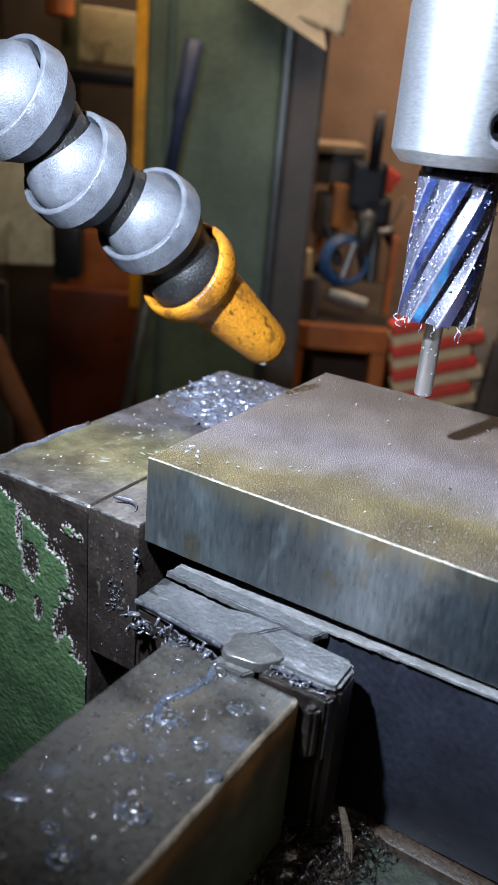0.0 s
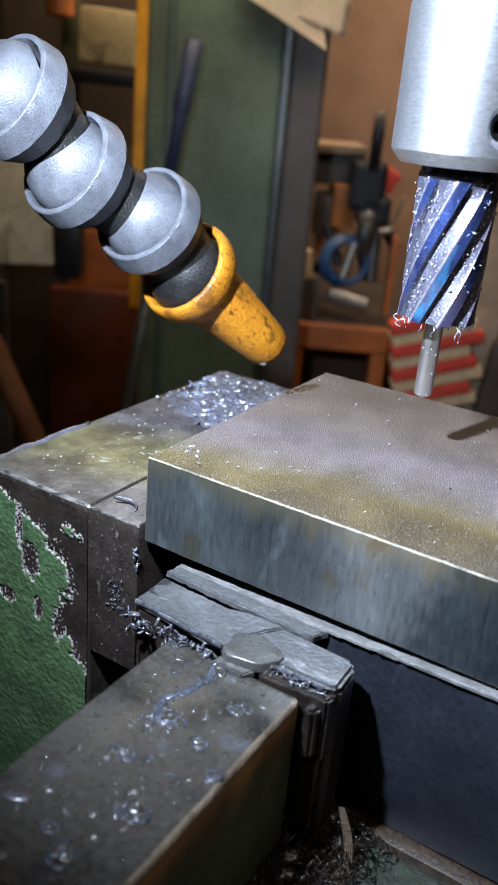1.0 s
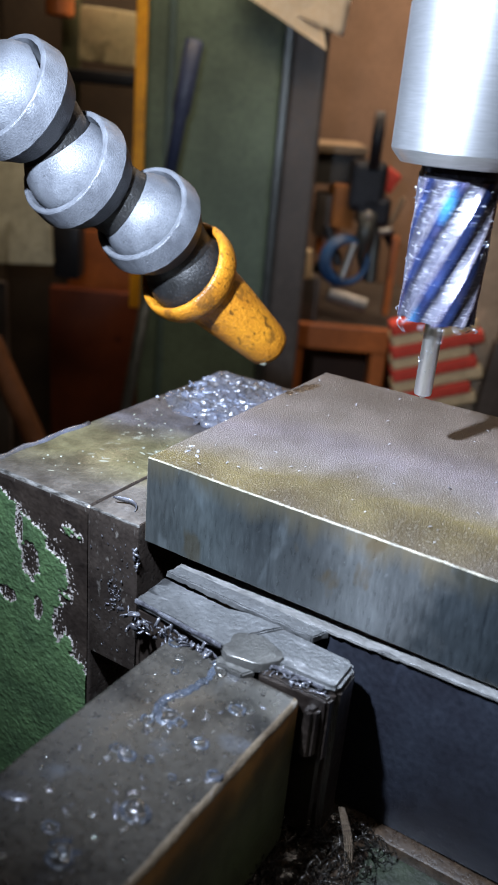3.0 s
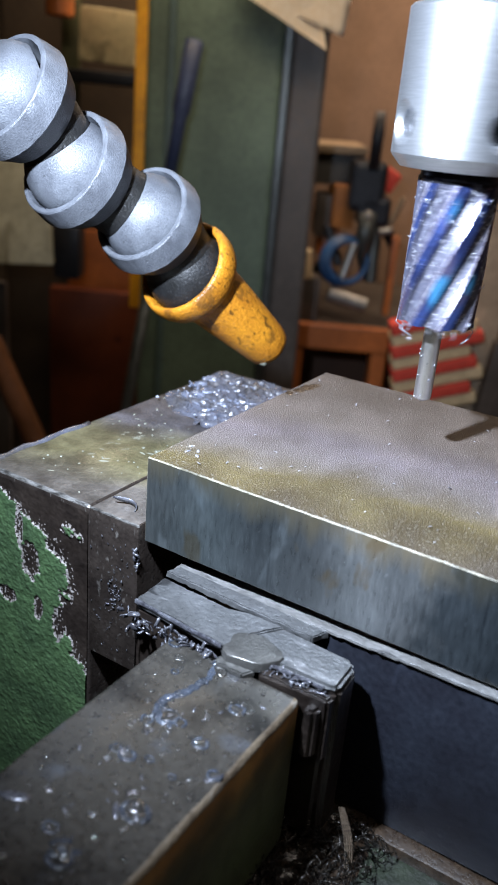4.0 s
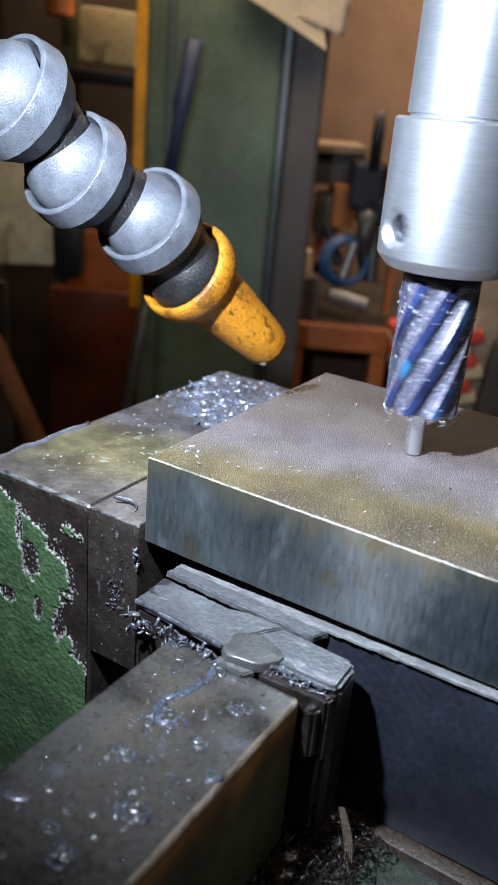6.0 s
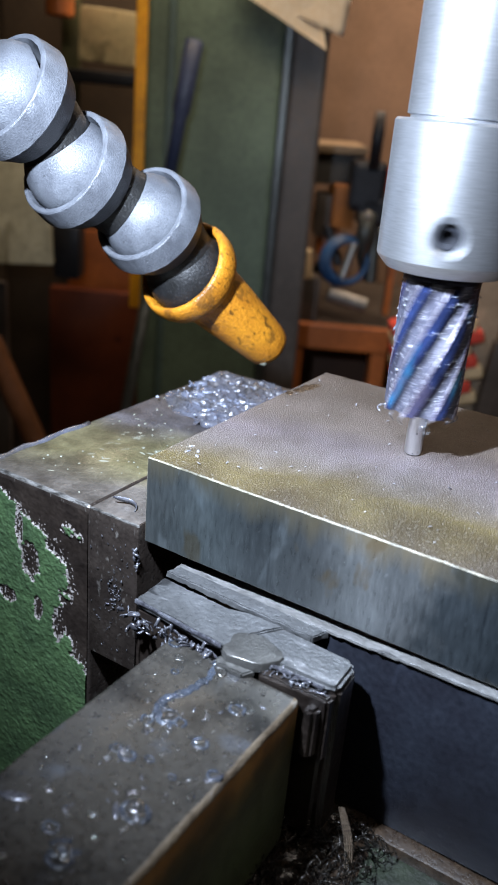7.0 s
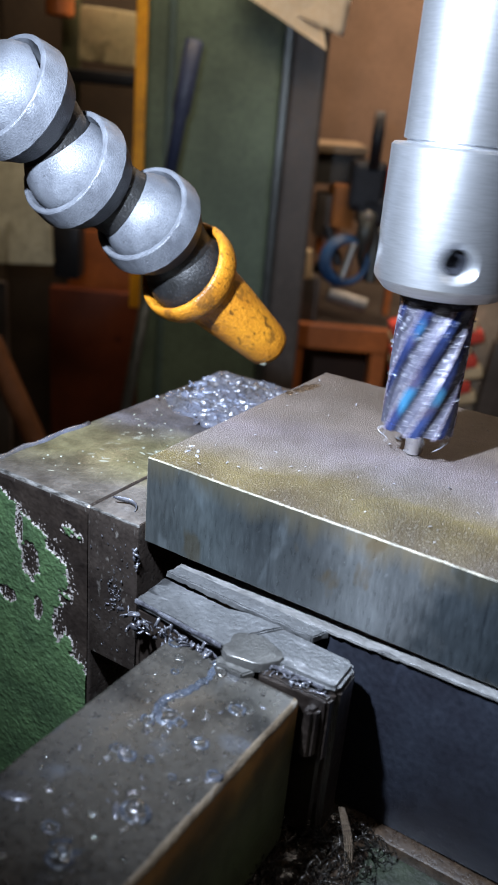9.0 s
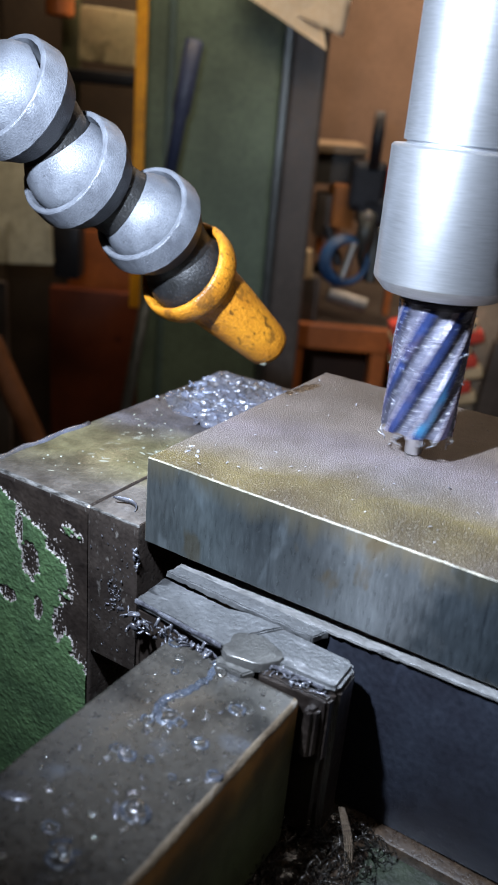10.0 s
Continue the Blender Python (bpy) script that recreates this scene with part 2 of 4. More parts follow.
clear_drop = mat("oily_clear_drop", (0.036, 0.035, 0.034), (0.016, 0.015, 0.014), 0.14, 0.0, 120, 300, 0.0, coat=1.0)
grey_chip = mat("grey_packed_swarf", (0.16, 0.165, 0.19), (0.05, 0.05, 0.06), 0.28, 0.5, 300, 900, 0.2)
dark_chip = mat("dark_oily_swarf", (0.030, 0.025, 0.021), (0.008, 0.007, 0.006), 0.3, 0.5, 200, 900, 0.1)
shaving_tan = mat("tan_ribbed_shaving", (0.42, 0.34, 0.26), (0.16, 0.12, 0.09), 0.45, 0.3, 300, 900, 0.5, stretch=(1, 1, 6))
dark_brown = mat("dark_brown_gloss", (0.030, 0.020, 0.013), (0.014, 0.009, 0.006), 0.3, 0.0, 200, 900, 0.3)
flute_dark = mat("speckled_flute_steel", (0.085, 0.088, 0.122), (0.036, 0.036, 0.055), 0.44, 0.25, 300, 1500, 0.2, spread=0.22)
marked(flute_dark, 1400, (1, 1, 1), 0.63, 0.95, (0.55, 0.55, 0.60), 0.9, 1)
cutter_shank = mat("dark_shank_steel", (0.06, 0.06, 0.08), (0.03, 0.03, 0.04), 0.3, 0.9, 80, 600, 0.2)


def plain(name, c, rough=0.6, metal=0.0, var=0.6, scale=9.0):
    return mat(name, c, tuple(x * var for x in c), rough, metal, scale, 120, 0.2, bump_dist=0.001)


column_green = plain("dull_green_machine_paint", (0.115, 0.165, 0.118), 0.6)
panel_brown = plain("dark_brown_panel", (0.080, 0.064, 0.055), 0.5)
yellow_paint = plain("yellow_paint", (0.92, 0.42, 0.015), 0.5)
rod_blue = plain("blue_grey_enamel", (0.07, 0.09, 0.17), 0.4)
pipe_grey = plain("dull_grey_pipe", (0.10, 0.11, 0.11), 0.4, 0.6)
paper_white = plain("yellowed_paper", (0.86, 0.76, 0.62), 0.8, 0, 0.85)
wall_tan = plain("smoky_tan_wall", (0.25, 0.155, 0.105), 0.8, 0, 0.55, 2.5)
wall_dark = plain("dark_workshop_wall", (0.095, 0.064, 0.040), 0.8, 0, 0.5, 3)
wood_orange = plain("orange_brown_wood", (0.60, 0.175, 0.040), 0.5, 0, 0.5, 6)
wood_dark = plain("dark_wood", (0.07, 0.03, 0.015), 0.6, 0, 0.5, 6)
beige_card = marked(plain("beige_card", (0.84, 0.70, 0.40), 0.7), 16, (1, 1, 1), 0.54, 0.9, (0.12, 0.09, 0.05), 0.85)
tool_black = plain("blackened_tool_iron", (0.02, 0.022, 0.03), 0.4, 0.3)
blue_plastic = plain("blue_plastic", (0.03, 0.11, 0.28), 0.4)
red_cloth = plain("red_stripe", (0.74, 0.07, 0.045), 0.7)
cream_cloth = plain("cream_stripe", (0.74, 0.58, 0.36), 0.7)
corner_teal = plain("worn_teal_edge", (0.09, 0.14, 0.13), 0.5)
wood_grey = plain("dark_worn_wood", (0.075, 0.06, 0.05), 0.6)
wood_pale = plain("pale_wood", (0.34, 0.24, 0.15), 0.6)
wood_red = plain("red_brown_wood", (0.17, 0.038, 0.012), 0.5)
wood_light_red = plain("reddish_handle_wood", (0.22, 0.09, 0.04), 0.5)
tool_grey = plain("dark_grey_mesh", (0.07, 0.065, 0.06), 0.6)
orange_card = plain("orange_card", (0.42, 0.15, 0.03), 0.6)
pipe_bright = plain("dull_bright_steel", (0.35, 0.34, 0.33), 0.35, 0.7)
olive_paint = plain("olive_paint", (0.10, 0.10, 0.04), 0.6)
board_olive = marked(plain("stained_board", (0.78, 0.76, 0.58), 0.7), 14, (1, 1, 0.5), 0.55, 0.9, (0.16, 0.13, 0.07), 0.9)
board_tan = plain("tan_board", (0.50, 0.38, 0.27), 0.7)
floor_mat = plain("oily_concrete", (0.10, 0.09, 0.08), 0.7, 0, 0.6, 4)


# ---- builders ----
def part(name, bm, material, parent=None, label="", smooth=False):
    me = bpy.data.meshes.new(name)
    bmesh.ops.recalc_face_normals(bm, faces=bm.faces)
    if smooth:
        for f in bm.faces:
            f.smooth = True
    bm.to_mesh(me)
    bm.free()
    if material:
        me.materials.append(material)
    ob = new(name, me)
    if parent:
        ob.parent = parent
    if label:
        ob["label"] = label
    return ob


def empty(name, m, label, category, group=""):
    ob = new(name)
    ob.empty_display_size = 0.02
    ob.matrix_world = m
    return tagged(ob, label, category, group)


def box(x0, x1, y0, y1, z0, z1, bevel=0.0, seg=2, cuts=0, rough=0.0, seed=0):
    bm = bmesh.new()
    bmesh.ops.create_cube(bm, size=1)
    for v in bm.verts:
        v.co = Vector(((x0 + x1) / 2 + v.co.x * (x1 - x0), (y0 + y1) / 2 + v.co.y * (y1 - y0), (z0 + z1) / 2 + v.co.z * (z1 - z0)))
    if cuts:
        bmesh.ops.subdivide_edges(bm, edges=bm.edges[:], cuts=cuts, use_grid_fill=True)
    if bevel:
        sharp = [e for e in bm.edges if len(e.link_faces) == 2 and e.calc_face_angle(0) > 0.5]
        bmesh.ops.bevel(bm, geom=sharp, offset=bevel, segments=seg, affect="EDGES", profile=0.6)
    if rough:
        for v in bm.verts:
            v.co += rough * noise.noise_vector(v.co * 90 + Vector((seed, 0, 0)))
    return bm


def lathe(profile, n=48, squash=1.0, caps=True):
    """profile: (radius, z) pairs; turned round the z axis."""
    bm = bmesh.new()
    rings = []
    for r, z in profile:
        rings.append([bm.verts.new((r * math.cos(2 * math.pi * i / n), squash * r * math.sin(2 * math.pi * i / n), z)) for i in range(n)])
    for a, b in zip(rings, rings[1:]):
        for i in range(n):
            bm.faces.new((a[i], a[(i + 1) % n], b[(i + 1) % n], b[i]))
    if caps:
        bm.faces.new(rings[0])
        bm.faces.new(rings[-1])
    return bm


def along(a, b):
    """The pose at a whose z axis points to b."""
    a, b = Vector(a), Vector(b)
    return Matrix.Translation(a) @ (b - a).to_track_quat("Z", "Y").to_matrix().to_4x4()


def prism(outline, z0, z1, bevel=0.0):
    """An outline of (x, y) pairs, raised from z0 to z1."""
    bm = bmesh.new()
    f = bm.faces.new([bm.verts.new((x, y, z0)) for x, y in outline])
    up = bmesh.ops.extrude_face_region(bm, geom=[f])
    bmesh.ops.translate(bm, verts=[v for v in up["geom"] if isinstance(v, bmesh.types.BMVert)], vec=(0, 0, z1 - z0))
    if bevel:
        bmesh.ops.bevel(bm, geom=bm.edges[:], offset=bevel, segments=2, affect="EDGES", profile=0.6)
    return bm


def join(*bms):
    out = bms[0]
    for b in bms[1:]:
        me = bpy.data.meshes.new("joined")
        b.to_mesh(me)
        b.free()
        out.from_mesh(me)
        bpy.data.meshes.remove(me)
    return out


def sharpen(ob, degrees=35):
    """Smooth shading with hard edges past an angle."""
    me = ob.data
    bm = bmesh.new()
    bm.from_mesh(me)
    for f in bm.faces:
        f.smooth = True
    for e in bm.edges:
        e.smooth = not (len(e.link_faces) == 2 and e.calc_face_angle(0) > radians(degrees))
    bm.to_mesh(me)
    bm.free()
    return ob


# ---- the room: its own axes, along and across the line of sight ----
ROOM = Matrix.Translation((EYE.x, EYE.y, 0)) @ pose(0, 0, 0, 0, 0, 30.415)


def in_room(ob):
    ob.matrix_world = ROOM @ ob.matrix_world
    return ob


def structure(name, bm, material, label, category):
    return in_room(tagged(part(name, bm, material), label, category, kind="structure"))


def build_room():
    structure("floor", box(-1.6, 1.8, -1.4, 2.3, -1.2, -1.1), floor_mat, "dark oily concrete workshop floor", "floor")
    structure("ceiling", box(-1.6, 1.8, -1.4, 2.3, 1.4, 1.5), wall_tan, "smoky tan workshop ceiling", "ceiling")
    structure("wall_back", box(-1.6, 1.8, 2.2, 2.3, -1.1, 1.4), wall_tan, "smoky tan plastered workshop wall", "wall")
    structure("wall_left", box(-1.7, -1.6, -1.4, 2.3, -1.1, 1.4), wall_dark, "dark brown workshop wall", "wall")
    structure("wall_right", box(1.8, 1.9, -1.4, 2.3, -1.1, 1.4), wall_tan, "smoky tan workshop wall", "wall")
    structure("wall_front", box(-1.6, 1.8, -1.5, -1.4, -1.1, 1.4), wall_tan, "smoky tan workshop wall", "wall")


def room_box(name, x0, x1, z0, z1, v, deep, material, label, category, bevel=0.004, turn=0.0, lean=0.0, group=""):
    """A thing with a box-like body that stands in the room, turned about its upright axis or leaning in its own plane."""
    w, h = (x1 - x0) / 2, (z1 - z0) / 2
    ob = part(name, box(-w, w, 0, deep, -h, h, min(bevel, w * 0.4, h * 0.4), 2), material)
    ob.matrix_world = ROOM @ pose((x0 + x1) / 2, v, (z0 + z1) / 2, 0, lean, turn)
    return tagged(sharpen(ob), label, category, group)


def pipe(points, r, n=10):
    """A tube through points."""
    bm = bmesh.new()
    rings = []
    pts = [Vector(p) for p in points]
    for i, p in enumerate(pts):
        d = (pts[min(i + 1, len(pts) - 1)] - pts[max(i - 1, 0)]).normalized()
        q = d.to_track_quat("Z", "Y")
        rings.append([bm.verts.new(p + q @ Vector((r * math.cos(2 * math.pi * k / n), r * math.sin(2 * math.pi * k / n), 0))) for k in range(n)])
    for a, b in zip(rings, rings[1:]):
        for k in range(n):
            bm.faces.new((a[k], a[(k + 1) % n], b[(k + 1) % n], b[k]))
    bm.faces.new(rings[0])
    bm.faces.new(rings[-1])
    return bm


def room_paper(name, corners, v, label):
    """A limp sheet with a slight curl, hung by its upper edge."""
    bm = bmesh.new()
    n = 10
    (ax, az), (bx, bz), (cx, cz), (dx, dz) = corners
    grid = []
    for i in range(n + 1):
        row = []
        for j in range(n + 1):
            s, t = i / n, j / n
            x = (ax * (1 - s) + bx * s) * (1 - t) + (dx * (1 - s) + cx * s) * t
            z = (az * (1 - s) + bz * s) * (1 - t) + (dz * (1 - s) + cz * s) * t
            row.append(bm.verts.new((x, v + 0.003 * math.sin(5 * s + 3 * t) - 0.02 * t * t, z)))
        grid.append(row)
    for i in range(n):
        for j in range(n):
            bm.faces.new((grid[i][j], grid[i + 1][j], grid[i + 1][j + 1], grid[i][j + 1]))
    bmesh.ops.solidify(bm, geom=bm.faces[:], thickness=0.0006)
    return in_room(tagged(part(name, bm, paper_white, smooth=True), label, "paper", "papers"))


def build_background():
    col = empty("machine_column", ROOM, "dull green painted machine column with a dark side panel", "machine column")
    part("body", box(-0.198, 0.0, 1.3, 1.6, -1.1, 0.9, 0.008), column_green, col)
    part("side_panel", box(0.012, 0.065, 1.31, 1.58, -1.1, 0.9, 0.006), panel_brown, col, "dark brown side panel")
    part("edge_strip", box(0.0, 0.012, 1.297, 1.32, -1.1, 0.9, 0.002), pipe_grey, col, "thin grey edge strip")
    part("corner_strip", box(-0.166, -0.156, 1.295, 1.302, -1.1, 0.9, 0.002), corner_teal, col, "paler teal strip")
    in_room(tagged(part("yellow_rule", box(-0.204, -0.188, 1.24, 1.248, -0.20, 0.7, 0.002), yellow_paint), "long yellow painted flat bar hanging upright", "rule"))
    rod = empty("long_rod", ROOM @ along((-0.119, 1.2, 0.179), (-0.194, 1.2, -0.329)), "blue-grey enamelled rod leaning on the column", "rod")
    part("shaft", lathe([(0.009, 0.23), (0.009, 0.95)], 20), pipe_grey, rod, smooth=True)
    part("grip", lathe([(0.008, 0), (0.0125, 0.003), (0.0125, 0.09), (0.009, 0.1), (0.009, 0.23)], 20), rod_blue, rod, "dark blue grip", True)
    room_paper("paper_sheet", [(-0.067, 0.278), (0.033, 0.286), (0.059, 0.183), (-0.068, 0.245)], 1.282, "yellowed paper sheet with a curled edge")
    room_paper("paper_sheet", [(-0.037, 0.295), (0.093, 0.305), (0.08, 0.201), (0.009, 0.223)], 1.289, "yellowed paper sheet hanging behind another")

    # the bench beyond the column, and what stands on it
    bench = empty("workbench", ROOM, "old orange-brown wooden workbench", "workbench")
    part("top", box(0.053, 0.62, 1.62, 2.15, -0.301 - 0.03, -0.301, 0.004), wood_grey, bench, "dark worn bench top")
    part("apron", box(0.053, 0.262, 1.60, 1.62, -0.34, -0.289, 0.004), wood_orange, bench)
    part("leg", box(0.231, 0.262, 1.605, 1.66, -1.1, -0.315, 0.004), wood_orange, bench)
    part("leg", box(0.057, 0.093, 1.605, 1.66, -1.1, -0.315, 0.004), wood_orange, bench)
    part("back_panel", box(0.053, 0.55, 1.90, 1.92, -1.1, -0.33, 0.004), wood_dark, bench, "dark back panel")
    room_box("tool_chest", 0.082, 0.183, -0.034, 0.027, 1.75, 0.2, tool_grey, "dark grey mesh metal tool chest", "tool chest")
    room_box("shelf_board", 0.077, 0.184, 0.028, 0.044, 1.72, 0.25, wood_pale, "pale wooden shelf board with dusty edge", "shelf", lean=-1.0)
    room_box("shelf_upright", 0.073, 0.083, -0.305, 0.047, 1.73, 0.2, tool_black, "black iron shelf upright", "shelf upright")
    room_box("orange_box", 0.127, 0.17, -0.112, -0.029, 1.70, 0.08, orange_card, "orange cardboard box among the tools", "box", turn=8)
    room_box("brown_tin", 0.093, 0.129, -0.135, -0.052, 1.72, 0.08, panel_brown, "small brown tin on the bench", "tin")
    room_box("red_tin", 0.104, 0.151, -0.173, -0.121, 1.74, 0.08, wood_orange, "rusty red tin on the bench", "tin")
    drill = empty("bench_drill", ROOM @ pose(0.192, 1.66, -0.023), "black iron bench drill with bright knob", "bench drill")
    part("head", join(box(-0.040, 0.030, 0, 0.10, -0.05, 0.045, 0.012), box(-0.02, 0.045, 0.0, 0.07, -0.075, -0.02, 0.01)), tool_black, drill)
    part("column", lathe([(0.011, 0.03), (0.012, 0.09), (0.010, 0.135)], 16), tool_black, drill, smooth=True)
    part("knob", lathe([(0.004, -0.01), (0.009, -0.004), (0.009, 0.004), (0.004, 0.01)], 16), pipe_bright, drill, "bright knob", True).location = (0.0, -0.012, -0.055)
    part("chuck", lathe([(0.004, -0.16), (0.012, -0.13), (0.018, -0.10), (0.018, -0.05)], 20), pipe_grey, drill, smooth=True)
    reel = empty("hose_reel", ROOM @ pose(0.161, 1.66, -0.17, 84, 0, 12), "coil of blue plastic hose", "hose coil")
    bm = bmesh.new()
    for k, (rr, zz) in enumerate(((0.044, 0.0), (0.040, 0.012), (0.046, -0.011))):
        ring = lathe([(rr + 0.006 * math.cos(q * math.pi / 5), zz + 0.006 * math.sin(q * math.pi / 5)) for q in range(11)], 40, caps=False)
        bm = join(bm, ring)
    part("coil", bm, blue_plastic, reel, smooth=True)
    room_cyl("steel_bar_end", (0.171, 1.63, -0.13), (0.154, 1.62, -0.196), 0.009, pipe_bright, "short bright round steel bar", "steel bar")
    room_cyl("steel_roll", (0.131, 1.64, -0.234), (0.211, 1.64, -0.253), 0.016, pipe_bright, "lying bright steel cylinder", "steel cylinder")
    room_cyl("steel_roll", (0.22, 1.7, -0.216), (0.218, 1.72, -0.081), 0.014, pipe_grey, "standing dull steel cylinder", "steel cylinder")
    room_cyl("chuck_key", (0.215, 1.62, -0.103), (0.238, 1.62, -0.097), 0.007, pipe_bright, "small bright steel chuck key", "chuck key")
    room_cyl("white_cup", (0.082, 1.64, -0.207), (0.076, 1.64, -0.151), 0.014, cream_cloth, "small dirty white cup", "cup")
    room_box("dark_block", 0.07, 0.114, -0.299, -0.204, 1.63, 0.06, panel_brown, "dark brown wooden block", "wooden block")
    room_box("red_rag", 0.217, 0.256, -0.038, 0.006, 1.75, 0.04, red_cloth, "small crumpled dark red rag", "rag", lean=30, bevel=0.015)
    room_box("wooden_stave", 0.256, 0.269, -0.283, -0.121, 1.70, 0.03, wood_orange, "upright red-brown wooden stave", "stave")
    room_cyl("tool_shank", (0.152, 1.7, -0.187), (0.121, 1.72, -0.112), 0.010, tool_black, "black iron tool shank among clutter", "tool")
    room_cyl("tool_shank", (0.179, 1.72, -0.029), (0.27, 1.75, -0.15), 0.012, tool_black, "black iron tool shank among clutter", "tool")
    room_cyl("tool_shank", (0.107, 1.73, -0.196), (0.156, 1.7, -0.221), 0.014, tool_black, "black iron tool shank among clutter", "tool")
    room_cyl("pale_stick", (0.244, 1.7, -0.099), (0.264, 1.7, -0.042), 0.006, wood_pale, "thin pale wooden stick", "stick")
    # the striped bundle under the bench's end
    bundle = empty("striped_bundle", ROOM, "bundle of red and cream striped slats", "bundle")
    for k in range(8):
        a, b = [(0.309, -0.243), (0.313, -0.266), (0.316, -0.288), (0.32, -0.311), (0.324, -0.334), (0.328, -0.358), (0.332, -0.382), (0.336, -0.406)][k]
        ob = part("slat", box(-0.075, 0.075 + 0.012 * (k % 3), 0, 0.05, -0.0115, 0.0115, 0.006, 3), red_cloth if k % 2 == 0 else cream_cloth, bundle)
        ob.matrix_basis = pose(a + 0.010, 1.5 + 0.004 * (k % 2), b, 0, -17, 0)
    room_box("tan_board", 0.394, 0.464, -0.462, 0.031, 1.55, 0.03, board_tan, "tan board leaning beside the bench", "board", lean=5)
    room_box("dark_board", 0.438, 0.51, -0.44, -0.272, 1.50, 0.03, panel_brown, "dark brown board leaning on another", "board", lean=5)
    room_box("grey_post", 0.42, 0.45, -0.502, 0.023, 1.65, 0.05, wood_dark, "dark brown upright wooden post", "post")

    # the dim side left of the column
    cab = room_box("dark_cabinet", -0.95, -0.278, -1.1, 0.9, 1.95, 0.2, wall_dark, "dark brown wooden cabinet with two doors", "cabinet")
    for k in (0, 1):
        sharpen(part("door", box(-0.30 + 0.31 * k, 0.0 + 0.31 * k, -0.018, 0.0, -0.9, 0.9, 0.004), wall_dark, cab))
    room_box("beige_card", -0.421, -0.303, 0.157, 0.258, 1.85, 0.02, beige_card, "stained beige card pinned upright", "card", lean=3)
    room_box("olive_strip", -0.465, -0.428, 0.065, 0.3, 1.88, 0.02, olive_paint, "olive painted upright strip", "strip")
    room_cyl("red_tin", (-0.448, 1.8, 0.232), (-0.447, 1.8, 0.291), 0.028, wood_orange, "round dark red paint tin", "tin")
    room_box("iron_shelf", -0.426, -0.28, 0.115, 0.14, 1.75, 0.15, tool_black, "black iron shelf on the cabinet", "shelf")
    room_box("rusty_sheet", -0.447, -0.299, -0.327, -0.186, 1.86, 0.02, wood_orange, "rusty orange sheet on the cabinet", "sheet")
    room_box("stained_board", -0.545, -0.393, -0.203, -0.02, 1.50, 0.012, board_olive, "stained grey-green board with pale lower edge", "board", lean=-3)
    room_box("black_bag", -0.416, -0.363, -0.245, -0.141, 1.60, 0.06, tool_black, "limp black bag hanging in shade", "bag", bevel=0.02)
    door = room_box("red_brown_door", -0.476, -0.271, -0.701, -0.309, 1.80, 0.04, wood_red, "dark red-brown cabinet door", "cabinet door")
    sharpen(part("knob", lathe([(0.008, 0), (0.016, -0.006), (0.018, -0.012), (0.014, -0.02)], 24), tool_black, door, "round black knob")).matrix_basis = pose(0.055, 0.0, 0.09, -90, 0, 0) @ pose(0, 0, 0, 180, 0, 0)
    room_box("grey_plank", -0.58, -0.516, -0.778, -0.266, 1.62, 0.02, panel_brown, "upright dull brown plank", "plank")
    room_cyl("wooden_pole", (-0.445, 1.3, -0.288), (-0.354, 1.3, -0.506), 0.020, wood_light_red, "slanting reddish round wooden pole", "pole")


def room_cyl(name, a, b, r, material, label, category):
    length = (Vector(b) - Vector(a)).length
    ob = sharpen(part(name, lathe([(r * 0.85, 0), (r, r * 0.15), (r, length - r * 0.15), (r * 0.85, length)], 28), material))
    ob.matrix_world = ROOM @ along(a, b)
    return tagged(ob, label, category)


# ---- the vise ----
def paint_edge(z):
    """How far the green paint still reaches across the jaw's front, by height."""
    return float(np.interp(-z, [0.030, 0.037, 0.045, 0.053, 0.061, 0.070, 0.0786, 0.085, 0.0908, 0.1038, 0.13], [-0.140, -0.123, -0.108, -0.101, -0.097, -0.099, -0.103, -0.096, -0.0945, -0.0885, -0.080]))


PAINT_HOLES = [(-0.117, -0.0575, 0.0042, 0.0075), (-0.1135, -0.0775, 0.002, 0.0042), (-0.130, -0.0775, 0.004, 0.003), (-0.103, -0.0805, 0.0025, 0.006), (-0.1225, -0.045, 0.0015, 0.006)]

PAINT_ISLANDS = [(-0.0976, -0.0380, 0.0030, 0.0022), (-0.0926, -0.0390, 0.0012, 0.0016)]


def painted(x, z):
    m = paint_edge(z) - x + 0.0075 * noise.noise(Vector((x * 105, z * 105, 3))) + 0.003 * noise.noise(Vector((x * 240, z * 240, 5))) + 0.0025 * noise.noise(Vector((x * 520, z * 520, 7)))
    for hx, hz, a, b in PAINT_HOLES:
        d = math.hypot((x - hx) / a, (z - hz) / b) - 1 + 0.5 * noise.noise(Vector((x * 400, z * 400, 11)))
        m = min(m, d * min(a, b))
    for hx, hz, a, b in PAINT_ISLANDS:
        d = 1 - math.hypot((x - hx) / a, (z - hz) / b) + 0.6 * noise.noise(Vector((x * 500, z * 500, 13)))
        if d > -0.45:
            m = max(m, d * min(a, b))
    return m


